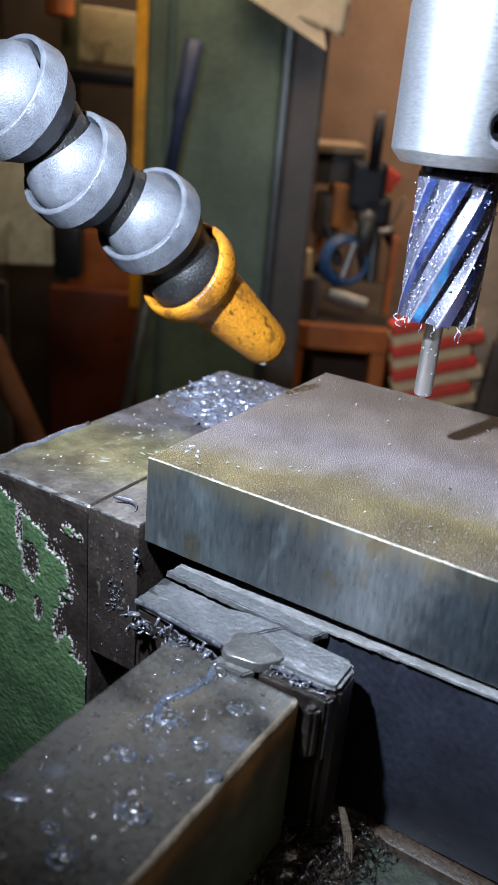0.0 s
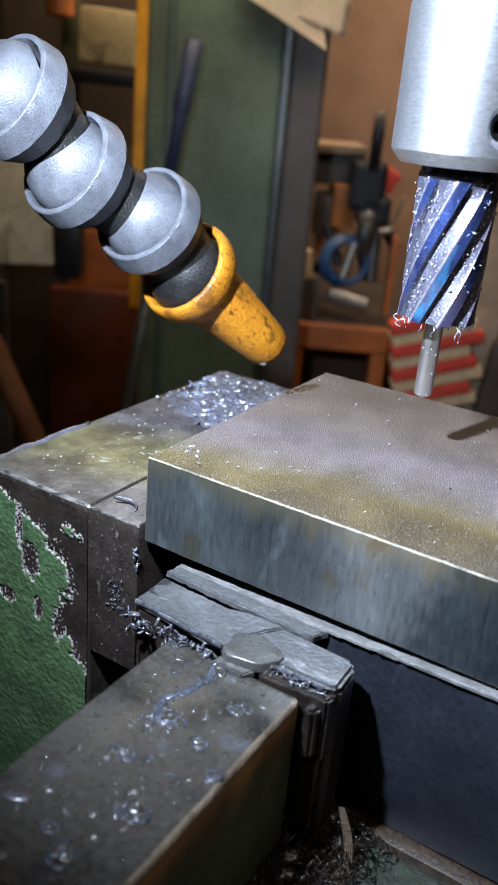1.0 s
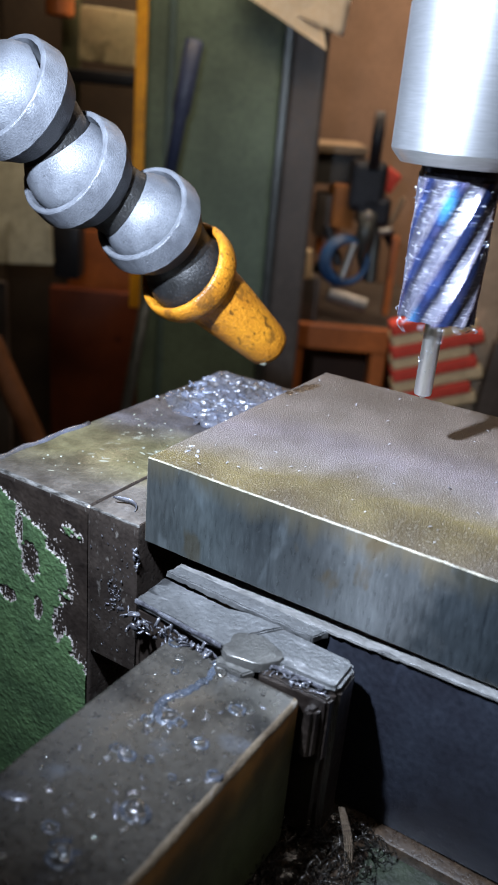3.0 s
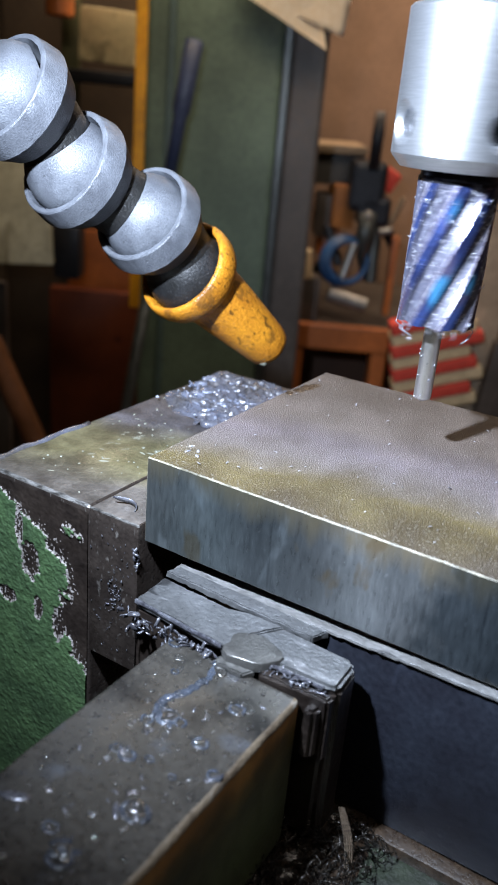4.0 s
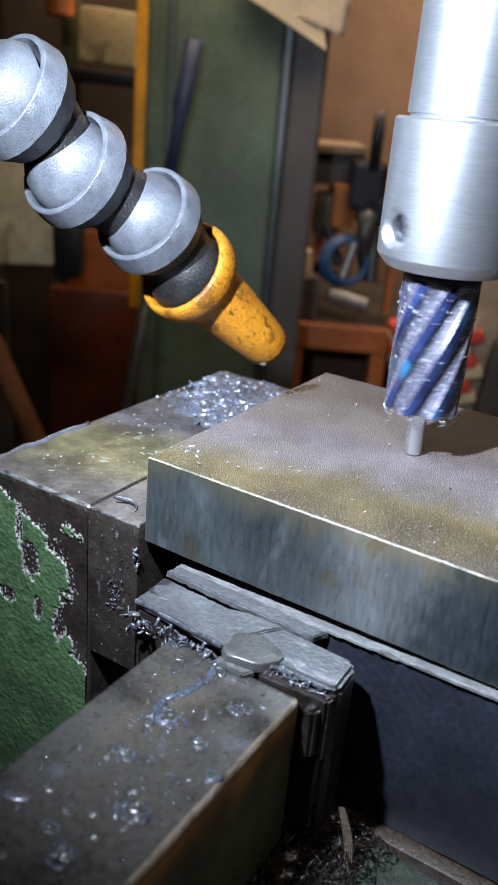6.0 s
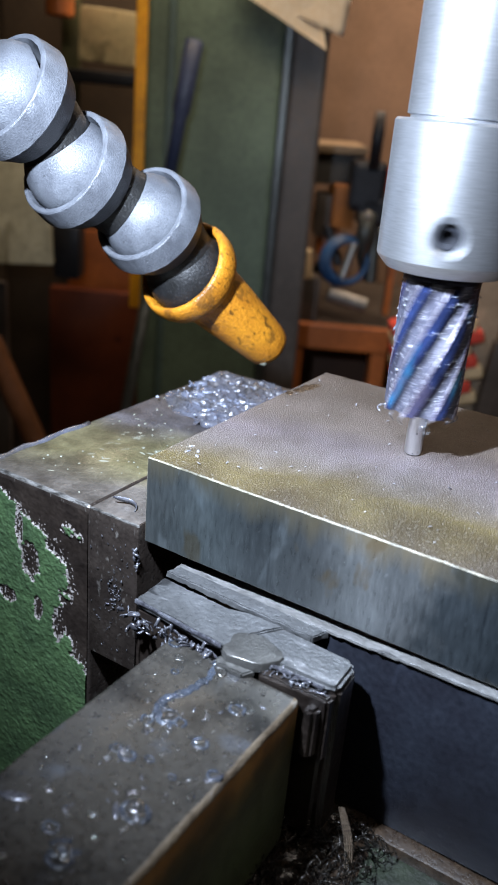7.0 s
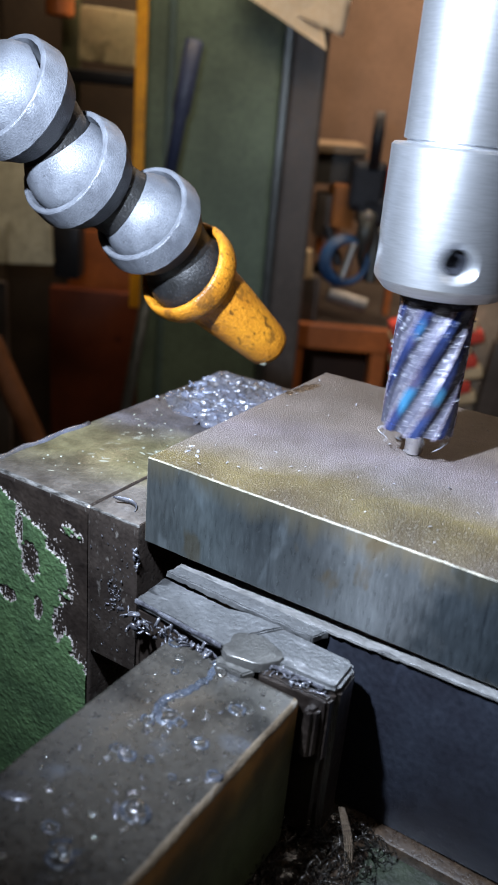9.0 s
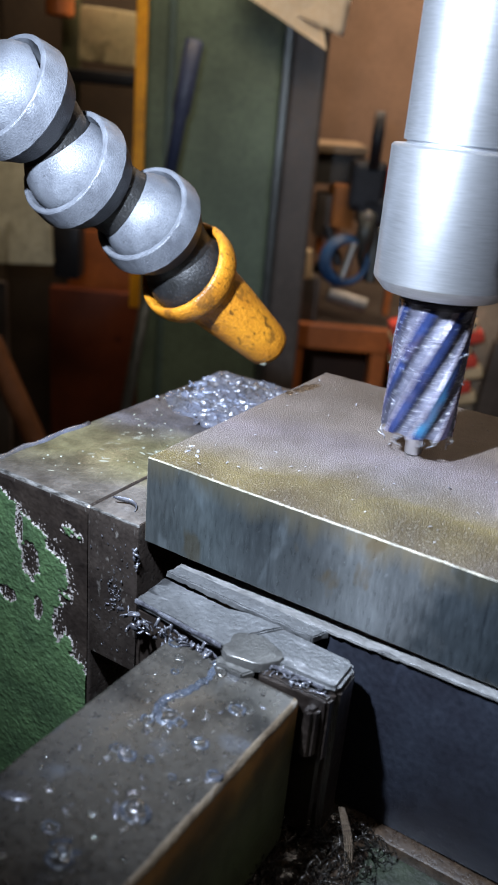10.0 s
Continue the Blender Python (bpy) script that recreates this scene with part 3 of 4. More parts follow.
def jaw_front():
    """The jaw's front face as a fine relief: bare iron, a speckled rim of primer, and the thick green coat."""
    bm = bmesh.new()
    nx, nz, x0, x1, z0, z1 = 150, 450, -0.1415, -0.0888, -0.196, -0.0275
    rows = []
    for j in range(nz + 1):
        z = z0 + (z1 - z0) * j / nz
        row = []
        for i in range(nx + 1):
            x = x0 + (x1 - x0) * i / nx
            m = painted(x, z)
            up = max(0.0, min(1.0, m / 0.0009)) * 0.0007 + 0.00018 * noise.noise(Vector((x * 700, z * 700, 1))) * (1 if m > 0 else 0.4)
            shift = noise.noise_vector(Vector((x * 2100, z * 2100, 9))) * (0.00022 if 0 < i < nx else 0)
            row.append(bm.verts.new((x + shift.x, -0.0674 - up, z + shift.z)))
        rows.append(row)
    for j in range(nz):
        for i in range(nx):
            f = bm.faces.new((rows[j][i], rows[j][i + 1], rows[j + 1][i + 1], rows[j + 1][i]))
            c = f.calc_center_median()
            m = painted(c.x, c.z)
            sp = noise.noise(Vector((c.x * 900, c.z * 900, 5)))
            f.smooth = True
            f.material_index = 2 if m > 0.0006 else (1 if m > -0.0045 and sp > 0.16 + 60 * max(0, -m) else (1 if m > -0.0002 and sp > -0.2 else 0))
    return bm


def build_vise():
    vise = empty("machine_vise", pose(0, 0, 0), "heavy machine vise with chipped green paint", "vise")
    def topped(ob):
        ob.data.materials.append(jaw_top)
        ob.data.materials.append(jaw_edge)
        for p in ob.data.polygons:
            p.material_index = 1 if p.normal.z > 0.97 else (2 if 0.2 < p.normal.z and p.normal.y < -0.2 else 0)
        return sharpen(ob)

    topped(part("jaw_casting", box(-0.1425, -0.0882, -0.067, 0.096, -0.30, -0.0251, 0.0021, 4), jaw_iron, vise, "oily dark cast iron jaw"))
    coat = part("paint_coat", jaw_front(), cast_iron, vise, "chipped green paint over grey primer")
    coat.data.materials.append(primer_grey)
    coat.data.materials.append(green_paint)
    topped(part("jaw_plate", box(-0.088, -0.0662, -0.0672, 0.096, -0.085, -0.0250, 0.0007), jaw_iron, vise, "dark steel jaw plate"))
    sharpen(part("bed", box(-0.012, 0.25, -0.30, 0.12, -0.21, -0.099, 0.003), bed_green, vise, "dark green painted vise bed"))
    sharpen(part("base", box(-0.16, 0.25, -0.50, 0.12, -0.30, -0.20, 0.003), cast_iron, vise, "dark cast iron base"))
    sharpen(part("bed_ledge", box(0.022, 0.25, -0.0715, -0.0585, -0.0995, -0.0950, 0.001), dark_brown, vise, "dark brown ledge"))


# ---- the work and the clamp ----
def build_work():
    block = empty("steel_block", pose(0, 0, 0), "thick flat steel block with brown scaled top", "steel block")
    bm = box(-0.0655, 0.135, -0.065, 0.061, -0.0312, 0)
    edges = [e for e in bm.edges]
    bmesh.ops.subdivide_edges(bm, edges=[e for e in edges if abs(e.verts[0].co.x - e.verts[1].co.x) > 0.1], cuts=160)
    bmesh.ops.bevel(bm, geom=[e for e in bm.edges if e.calc_face_angle(0) > 0.5], offset=0.0004, segments=1, affect="EDGES")
    bm.normal_update()
    for v in bm.verts:
        v.co += 0.00012 * noise.noise_vector(v.co * 300) * Vector((0, 1, 1))
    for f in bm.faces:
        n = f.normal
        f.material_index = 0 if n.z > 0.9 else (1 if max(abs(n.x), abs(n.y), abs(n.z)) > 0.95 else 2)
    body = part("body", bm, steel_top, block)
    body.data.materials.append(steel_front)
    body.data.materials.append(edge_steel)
    par = empty("parallel_bar", Matrix.Translation((0.0, -0.0653, -0.0345)) @ pose(0, 0, 0, 0, -2.0, -0.9), "blackened steel parallel bar with scraped bright top", "parallel bar")
    sharpen(part("bar", box(-0.030, 0.19, 0, 0.012, -0.0615, -0.0008, 0.0004), black_steel, par))
    bm = box(-0.052, 0.19, -0.0012, 0.0118, -0.0008, 0.0, cuts=0)
    bmesh.ops.subdivide_edges(bm, edges=[e for e in bm.edges if abs(e.verts[0].co.x - e.verts[1].co.x) > 0.1], cuts=200)
    for v in bm.verts:
        k = 1.0 if v.co.x < 0.03 else 0.45
        if v.co.y < 0:
            v.co.y += k * (0.0006 * noise.noise(Vector((v.co.x * 120, 3, 0))) + 0.0005 * noise.noise(Vector((v.co.x * 500, 9, 0))))
        v.co.z += k * 0.0005 * noise.noise(Vector((v.co.x * 200, v.co.y * 900, 1)))
    sharpen(part("top_face", bm, bright_steel, par, "scraped bright top edge"))

    arm = empty("clamp_arm", pose(0, 0, 0), "oily dark steel clamp arm with rusty edge", "clamp")
    bm = box(-0.0333, 0.0112, -0.36, -0.0915, -0.092, -0.040)
    bmesh.ops.subdivide_edges(bm, edges=[e for e in bm.edges if abs(e.verts[0].co.y - e.verts[1].co.y) > 0.1], cuts=140)
    bmesh.ops.bevel(bm, geom=[e for e in bm.edges if e.calc_face_angle(0) > 0.5], offset=0.0015, segments=4, affect="EDGES", profile=0.5)
    for v in bm.verts:
        v.co += 0.00035 * noise.noise_vector(v.co * 180) * Vector((1, 0.3, 0.12))
    bm.normal_update()
    for f in bm.faces:
        n = f.normal
        f.material_index = 1 if (n.x > 0.15 and n.z > 0.05) else (2 if n.x > 0.9 else 0)
    bar = part("arm_bar", bm, arm_steel, arm)
    bar.data.materials.append(rust_edge)
    bar.data.materials.append(green_dark)
    sharpen(bar, 50)

    def slab(name, outline, z0, z1, material, label="", bevel=0.0006, seed=0.0, ragged=0.0004):
        bm = prism(outline, z0, z1)
        bmesh.ops.subdivide_edges(bm, edges=[e for e in bm.edges if e.calc_length() > 0.006], cuts=12, use_grid_fill=False)
        bmesh.ops.bevel(bm, geom=[e for e in bm.edges if e.calc_face_angle(0) > 0.6], offset=bevel, segments=2, affect="EDGES")
        for v in bm.verts:
            v.co += ragged * noise.noise_vector(v.co * 420 + Vector((seed, 0, 0)))
        return sharpen(part(name, bm, material, arm, label), 40)

    # end plate: a thick bar across the arm's end, its top smeared and cracked
    # sides in dark oily iron, which also paints the shade below the top
    slab("end_plate", [(-0.0500, -0.0878), (0.0174, -0.0871), (0.0195, -0.0852), (0.0191, -0.0736), (0.0169, -0.0712), (-0.0505, -0.0700)], -0.092, -0.0384, cast_iron, "", 0.0012, 0.0, 0.00015)
    slab("plate_top", [(-0.0120, -0.0872), (0.0172, -0.0866), (0.0190, -0.0850), (0.0186, -0.0738), (0.0166, -0.0716), (-0.0120, -0.0704)], -0.0388, -0.0366, worn_plate, "worn grey plate top", 0.0011, 12.0, 0.00012)
    slab("smeared_leaf", [(-0.0500, -0.0880), (-0.0150, -0.0905), (-0.0118, -0.0800), (-0.0060, -0.0712), (-0.0190, -0.0718), (-0.0240, -0.0738), (-0.0505, -0.0728)], -0.0385, -0.0358, worn_plate, "smeared grey metal leaf", 0.0005, 4.0)
    slab("smeared_leaf", [(-0.0520, -0.0700), (-0.0300, -0.0708), (-0.0120, -0.0712), (0.0030, -0.0716), (0.0060, -0.0660), (-0.0500, -0.0650)], -0.0375, -0.0350, worn_plate, "torn grey metal leaf", 0.0004, 9.0)
    slab("lower_step", [(-0.0030, -0.0915), (0.0185, -0.0900), (0.0190, -0.0868), (-0.0030, -0.0875)], -0.060, -0.0385, cast_iron, "dark lower step", 0.0008, 2.0, 0.00015)
    slab("corner_tab", [(0.0132, -0.0940), (0.0162, -0.0930), (0.0172, -0.0895), (0.0130, -0.0890)], -0.058, -0.0412, cast_iron, "dark corner tab", 0.0010, 6.0, 0.00012)
    slab("edge_burr", [(-0.0020, -0.0885), (0.0158, -0.0879), (0.0160, -0.0870), (-0.0020, -0.0874)], -0.0376, -0.0366, grey_chip, "bright burred edge", 0.0002, 5.0, 0.0003)
    slab("edge_burr", [(-0.0498, -0.0886), (-0.0160, -0.0911), (-0.0158, -0.0901), (-0.0498, -0.0876)], -0.0369, -0.0357, grey_chip, "bright burred edge", 0.0002, 8.0, 0.0003)
    pts = []
    for k in range(22):
        a = 2 * math.pi * k / 22
        r = 1 + 0.07 * math.sin(3 * a + 1) + 0.05 * math.sin(5 * a) + (0.16 if abs(a - 4.0) < 0.3 else 0)
        pts.append((-0.0081 + 0.0084 * r * math.cos(a), -0.0859 + 0.0066 * r * math.sin(a)))
    bm = bmesh.new()
    rings = [[bm.verts.new((-0.0081 + (x - -0.0081) * k, -0.0859 + (y - -0.0859) * k, z)) for x, y in pts] for k, z in ((1.0, -0.0388), (1.0, -0.0363), (0.975, -0.0359), (0.94, -0.03575), (0.45, -0.0357))]
    for a, b in zip(rings, rings[1:]):
        for k in range(22):
            bm.faces.new((a[k], a[(k + 1) % 22], b[(k + 1) % 22], b[k])).smooth = True
    bm.faces.new(rings[-1])
    sharpen(part("stud_head", bm, stud_steel, arm, "flattened round stud head"), 30)
    slab("smeared_lip", [(-0.0150, -0.0950), (-0.0060, -0.0948), (-0.0035, -0.0920), (-0.0080, -0.0925), (-0.0160, -0.0915)], -0.0402, -0.0382, stud_steel, "smeared metal lip", 0.0004, 7.0, 0.0006)


# ---- swarf and coolant ----
def curl(bm, at, r, turns, width, thick, rise, m, material_index=0, steps=14):
    """One curled chip: a strip bent round an arc."""
    rings = []
    for i in range(steps + 1):
        a = turns * 2 * math.pi * i / steps
        k = r * (1 + 0.15 * math.sin(3 * a))
        c = Vector((k * math.cos(a), k * math.sin(a), rise * i / steps))
        out = Vector((math.cos(a), math.sin(a), 0))
        taper = min(1.0, 0.25 + 3 * min(i, steps - i) / steps)
        w = Vector((0, 0, width / 2 * taper))
        rings.append([bm.verts.new(at + m @ p) for p in (c - w, c - w + out * thick, c + w + out * thick, c + w)])
    for a, b in zip(rings, rings[1:]):
        for k in range(4):
            f = bm.faces.new((a[k], a[(k + 1) % 4], b[(k + 1) % 4], b[k]))
            f.smooth, f.material_index = True, material_index
    bm.faces.new(rings[0])
    bm.faces.new(rings[-1])


def dome(bm, at, rx, ry, h, turn=0.0, dent=0.0, n=12):
    """A drop: a low dome, hollowed at its middle when dent is given."""
    rings = []
    for s, hh in ((1.0, 0.0), (0.93, 0.45), (0.75, 0.85), (0.5, 1.0), (0.25, 1.0 - dent * 0.7)):
        ring = []
        for k in range(n):
            a = 2 * math.pi * k / n
            wob = 1 + 0.12 * math.sin(2 * a + at.x * 9000) + 0.08 * math.sin(3 * a + at.y * 7000)
            x, y = rx * s * wob * math.cos(a), ry * s * wob * math.sin(a)
            ring.append(bm.verts.new(at + Vector((x * math.cos(turn) - y * math.sin(turn), x * math.sin(turn) + y * math.cos(turn), h * hh))))
        rings.append(ring)
    for a, b in zip(rings, rings[1:]):
        for k in range(n):
            bm.faces.new((a[k], a[(k + 1) % n], b[(k + 1) % n], b[k])).smooth = True
    top = bm.verts.new(at + Vector((0, 0, h * (1 - dent))))
    for k in range(n):
        bm.faces.new((rings[-1][k], rings[-1][(k + 1) % n], top)).smooth = True


def stuff(name, bm, material, label, category):
    return tagged(part(name, bm, material), label, category, kind="stuff")


def build_swarf():
    rng = random.Random(5)
    bm = bmesh.new()
    # a low sodden mat of chips, ridged by the curls that lie in it
    nx, ny, x0, x1, y0, y1 = 150, 140, -0.141, -0.067, 0.020, 0.0945
    grid = []
    for i in range(nx + 1):
        row = []
        for j in range(ny + 1):
            x, y = x0 + (x1 - x0) * i / nx, y0 + (y1 - y0) * j / ny
            inside = min(y - 0.021 - 0.45 * max(0, -0.105 - x), x + 0.1405, 0.0942 - y, -0.0672 - x) + 0.010 * noise.noise(Vector((x * 70, y * 70, 2)))
            warp = noise.noise_vector(Vector((x * 60, y * 60, 4))) * 0.006
            ridge = 1 - abs(noise.noise(Vector(((x + warp.x) * 130 + (y + warp.y) * 60, (y + warp.y) * 230 - x * 70, 6)))) * 3.2
            lump = max(0.0, ridge) ** 2 * 0.0026 + 0.0008 * max(0.0, noise.noise(Vector((x * 330, y * 330, 8))))
            h = (0.0003 + lump) * max(0.0, min(1.0, inside / 0.006)) - 0.0004 * (inside <= 0)
            row.append(bm.verts.new((x, y, -0.0250 + h)))
        grid.append(row)
    for i in range(nx):
        for j in range(ny):
            bm.faces.new((grid[i][j], grid[i + 1][j], grid[i + 1][j + 1], grid[i][j + 1])).smooth = True
    stuff("coolant_mat", bm, sodden_film, "milky bluish coolant sludge full of chips", "coolant")
    bm = bmesh.new()
    for i in range(120):
        x, y, a = rng.uniform(-0.139, -0.070), rng.uniform(0.026, 0.091), rng.gauss(0.4, 0.9)
        if noise.noise(Vector((x * 45, y * 45, 2))) < -0.15 or y < 0.028 + 0.5 * max(0, -0.105 - x):
            continue
        bend, length, r, pts = rng.uniform(-1.6, 1.6), rng.uniform(0.003, 0.0085), rng.uniform(0.00045, 0.0010), []
        for k in range(9):
            t = k / 8 - 0.5
            pts.append((x + length * t * math.cos(a) - bend * length * t * t * math.sin(a), y + length * t * math.sin(a) + bend * length * t * t * math.cos(a), -0.0246 + 0.0009 * rng.random() * (k in (0, 8)) + 0.0011 * math.cos(3 * t)))
        bm = join(bm, pipe(pts, r, 8))
    for f in bm.faces:
        f.smooth = True
    stuff("swarf_heap", bm, wet_chip, "wet bluish steel chips heaped on the jaw", "swarf")
    bm = bmesh.new()
    for i in range(20):
        x, y = rng.uniform(-0.140, -0.07), rng.uniform(0.015, 0.091)
        r = rng.uniform(0.0004, 0.0008)
        dome(bm, Vector((x, y, -0.0252 + rng.uniform(0, 0.003))), r, r, 0.9 * r, n=10)
    stuff("foam_beads", bm, foam_white, "small white coolant foam beads", "foam")
    bm = bmesh.new()
    for x, y, r in ((-0.1178, -0.0344, 0.0030), (-0.1113, -0.0335, 0.0026), (-0.1126, -0.0218, 0.0024), (-0.1189, -0.0198, 0.0020), (-0.1161, -0.0088, 0.0028), (-0.1214, -0.0079, 0.0016), (-0.1155, -0.0040, 0.0018), (-0.1070, 0.0025, 0.0022), (-0.1172, 0.0077, 0.0016), (-0.1192, -0.0280, 0.0014), (-0.1267, 0.0078, 0.0014), (-0.1366, -0.0242, 0.0016), (-0.1197, -0.0540, 0.0016), (-0.1087, -0.0474, 0.0018)):
        for k in range(4):
            dome(bm, Vector((x + rng.gauss(0, 0.0012), y + rng.gauss(0, 0.0012), -0.02525)), r * rng.uniform(0.6, 1.1), r * rng.uniform(0.2, 0.4), rng.uniform(0.00012, 0.00022), 0.6 + rng.uniform(-0.5, 0.5), 0.3, 16)
    for i in range(4):
        x, y, a = rng.gauss(-0.088, 0.008), rng.gauss(-0.012, 0.014), rng.uniform(0.2, 1.2)
        for k in range(7):
            d = rng.gauss(0, 0.0035)
            r = rng.uniform(0.0006, 0.0022)
            dome(bm, Vector((x + d * math.cos(a) + rng.gauss(0, 0.0008), y + d * math.sin(a) + rng.gauss(0, 0.0008), -0.02525)), r * 2.2, r * 0.8, rng.uniform(0.00012, 0.0004), a + rng.uniform(-0.5, 0.5), 0.4)
    for i in range(70):
        x, y, r = rng.uniform(-0.138, -0.070), rng.uniform(-0.062, 0.05), rng.uniform(0.0002, 0.0007)
        dome(bm, Vector((x, y, -0.0251)), r, r, r * 0.6, 0, 0.2, 8)
    stuff("coolant_puddles", bm, milky_puddle, "milky coolant puddles on the jaw top", "coolant")
    bm = pipe([(-0.1412 + 0.0006 * math.sin(i * 1.3), -0.064 + 0.0045 * i, -0.0252 + 0.0003 * math.sin(i * 2.1) - 0.0006) for i in range(13)], 0.0017, 12)
    tagged(part("coolant_bead", bm, sodden_film, smooth=True), "long milky coolant bead along the jaw edge", "coolant", kind="stuff")
    # splinters packed between the clamp's end and the jaw
    bm = bmesh.new()
    for i in range(90):
        k = rng.random()
        at = Vector((-0.052 + 0.034 * k, -0.0905 - 0.002 * rng.random() - 0.003 * k * (1 - k), -0.0425 + 0.004 * rng.random()))
        tilt = Euler((rng.uniform(-1.6, 1.6), rng.uniform(-1.2, 1.2), rng.uniform(0, 6.3))).to_matrix()
        curl(bm, at - tilt @ Vector((0.006, 0, 0)), 0.006, rng.uniform(0.03, 0.10), rng.uniform(0.0006, 0.0018), 0.0003, 0.0006, tilt, steps=4)
    for i in range(60):
        k = rng.random()
        at = Vector((-0.004 + 0.021 * k, -0.0895 + 0.0012 * rng.random(), -0.0392 + 0.0018 * rng.random()))
        tilt = Euler((rng.uniform(-1.6, 1.6), rng.uniform(-1.2, 1.2), rng.uniform(0, 6.3))).to_matrix()
        curl(bm, at - tilt @ Vector((0.003, 0, 0)), 0.003, rng.uniform(0.04, 0.12), rng.uniform(0.0003, 0.0009), 0.0003, 0.0003, tilt, steps=5)
    stuff("swarf_splinters", bm, grey_chip, "bright steel splinters packed behind the clamp", "swarf")
    # fine crumbs on the block
    bm = bmesh.new()
    for i in range(70):
        x, y = rng.uniform(-0.064, 0.07), rng.uniform(-0.062, 0.058)
        tilt = Euler((rng.uniform(-0.3, 0.3), rng.uniform(-0.3, 0.3), rng.uniform(0, 6.3))).to_matrix()
        r = rng.uniform(0.0002, 0.0006) if i % 16 else rng.uniform(0.0006, 0.0009)
        curl(bm, Vector((x, y, 0.0003)), r, 0.35, r * 0.7, 0.0002, 0, tilt @ Euler((1.57, 0, 0)).to_matrix(), steps=5)
    for x, y in ((-0.0585, -0.0525), (-0.0560, -0.0500), (-0.0600, -0.0480), (-0.0540, -0.0535)):
        dome(bm, Vector((x, y, 0.0)), 0.0013, 0.0005, 0.0003, x * 300, 0.0, 9)
    stuff("swarf_crumbs", bm, chip_metal, "fine bright steel crumbs on the block", "swarf")
    bm = bmesh.new()
    for x, y, r in ((-0.0620, 0.0300, 0.0022), (-0.0612, 0.0352, 0.0026), (-0.0600, 0.0400, 0.0022), (-0.0632, 0.0240, 0.0016)):
        dome(bm, Vector((x, y, 0.00005)), r, r * 1.5, 0.0001, 0.2, 0.0, 16)
    stuff("dark_patch", bm, dark_brown, "dark brown patch at the block's corner", "oil stain")
    # dark wet chips in the pocket below the clamp, bedded in a low dark mound
    bm = bmesh.new()
    grid = []
    for i in range(46):
        row = []
        for j in range(56):
            x, y = 0.0 + 0.036 * i / 45, -0.122 + 0.0555 * j / 55
            edge = min(1.0, max(0.0, (0.033 - x + 0.005 * noise.noise(Vector((y * 160, 3, 0)))) / 0.010))
            row.append(bm.verts.new((x, y, -0.0992 + edge * (0.0035 + 0.0022 * noise.noise(Vector((x * 260, y * 260, 5))) + 0.0010 * noise.noise(Vector((x * 700, y * 700, 8)))))))
        grid.append(row)
    for i in range(45):
        for j in range(55):
            bm.faces.new((grid[i][j], grid[i + 1][j], grid[i + 1][j + 1], grid[i][j + 1])).smooth = True
    stuff("dark_mound", bm, dark_brown, "dark brown lumpy mound under the clamp", "sludge")
    bm = bmesh.new()
    for i in range(340):
        x, y = rng.uniform(0.006, 0.036), rng.uniform(-0.112, -0.073)
        tilt = Euler((rng.uniform(-1.6, 1.6), rng.uniform(-1.2, 1.2), rng.uniform(0, 6.3))).to_matrix()
        z = -0.0955 + 0.008 * rng.random() * max(0.1, 1 - max(0, x - 0.02) / 0.02)
        curl(bm, Vector((x, y, z)), rng.uniform(0.001, 0.0040), rng.uniform(0.15, 0.6), rng.uniform(0.0002, 0.0008), 0.0002, 0.002, tilt, steps=9)
    stuff("swarf_pile", bm, dark_chip, "dark oily steel chips under the clamp", "swarf")
    bm = bmesh.new()
    rows = []
    for i in range(21):
        t = i / 20
        c = Vector((0.0244, -0.0830, -0.0781)).lerp(Vector((0.0305, -0.0860, -0.0987)), t) + Vector((0.0016 * math.sin(math.pi * t), 0, 0))
        row = []
        for k in range(9):
            w = (k - 4) / 4 * 0.0013 * (0.75 + 0.25 * math.sin(math.pi * t))
            row.append(bm.verts.new(c + Vector((0.86 * w, 0.5 * w, 0)) + Vector((0.0002, -0.0004, 0)) * (k % 2)))
        rows.append(row)
    for a, b in zip(rows, rows[1:]):
        for k in range(8):
            bm.faces.new((a[k], a[k + 1], b[k + 1], b[k]))
    bmesh.ops.solidify(bm, geom=bm.faces[:], thickness=0.0004)
    big = part("steel_shaving", bm, shaving_tan)
    tagged(big, "long ribbed tan steel shaving standing in the chips", "steel shaving")
    # drops and bubbles on the clamp arm
    bm = bmesh.new()
    spots = [(-0.0153, -0.135, 0.0026), (-0.0125, -0.1365, 0.0022), (-0.0154, -0.1239, 0.0024), (-0.0127, -0.1192, 0.0036), (-0.0105, -0.1225, 0.0022),
             (-0.0095, -0.1255, 0.0018), (-0.0060, -0.1300, 0.0016), (-0.0021, -0.1213, 0.0026), (0.0001, -0.1066, 0.0028), (-0.0125, -0.0960, 0.0030),
             (-0.0009, -0.1469, 0.0036), (-0.0040, -0.1440, 0.0020), (-0.0056, -0.1652, 0.0036), (-0.0085, -0.1640, 0.0022), (0.0040, -0.1330, 0.0016),
             (-0.0250, -0.0985, 0.0018), (-0.0220, -0.1020, 0.0016), (-0.0200, -0.0965, 0.0012), (-0.0050, -0.1130, 0.0014)]
    spots += [(rng.uniform(-0.028, 0.006), rng.uniform(-0.175, -0.10), rng.uniform(0.0008, 0.0016)) for _ in range(26)]
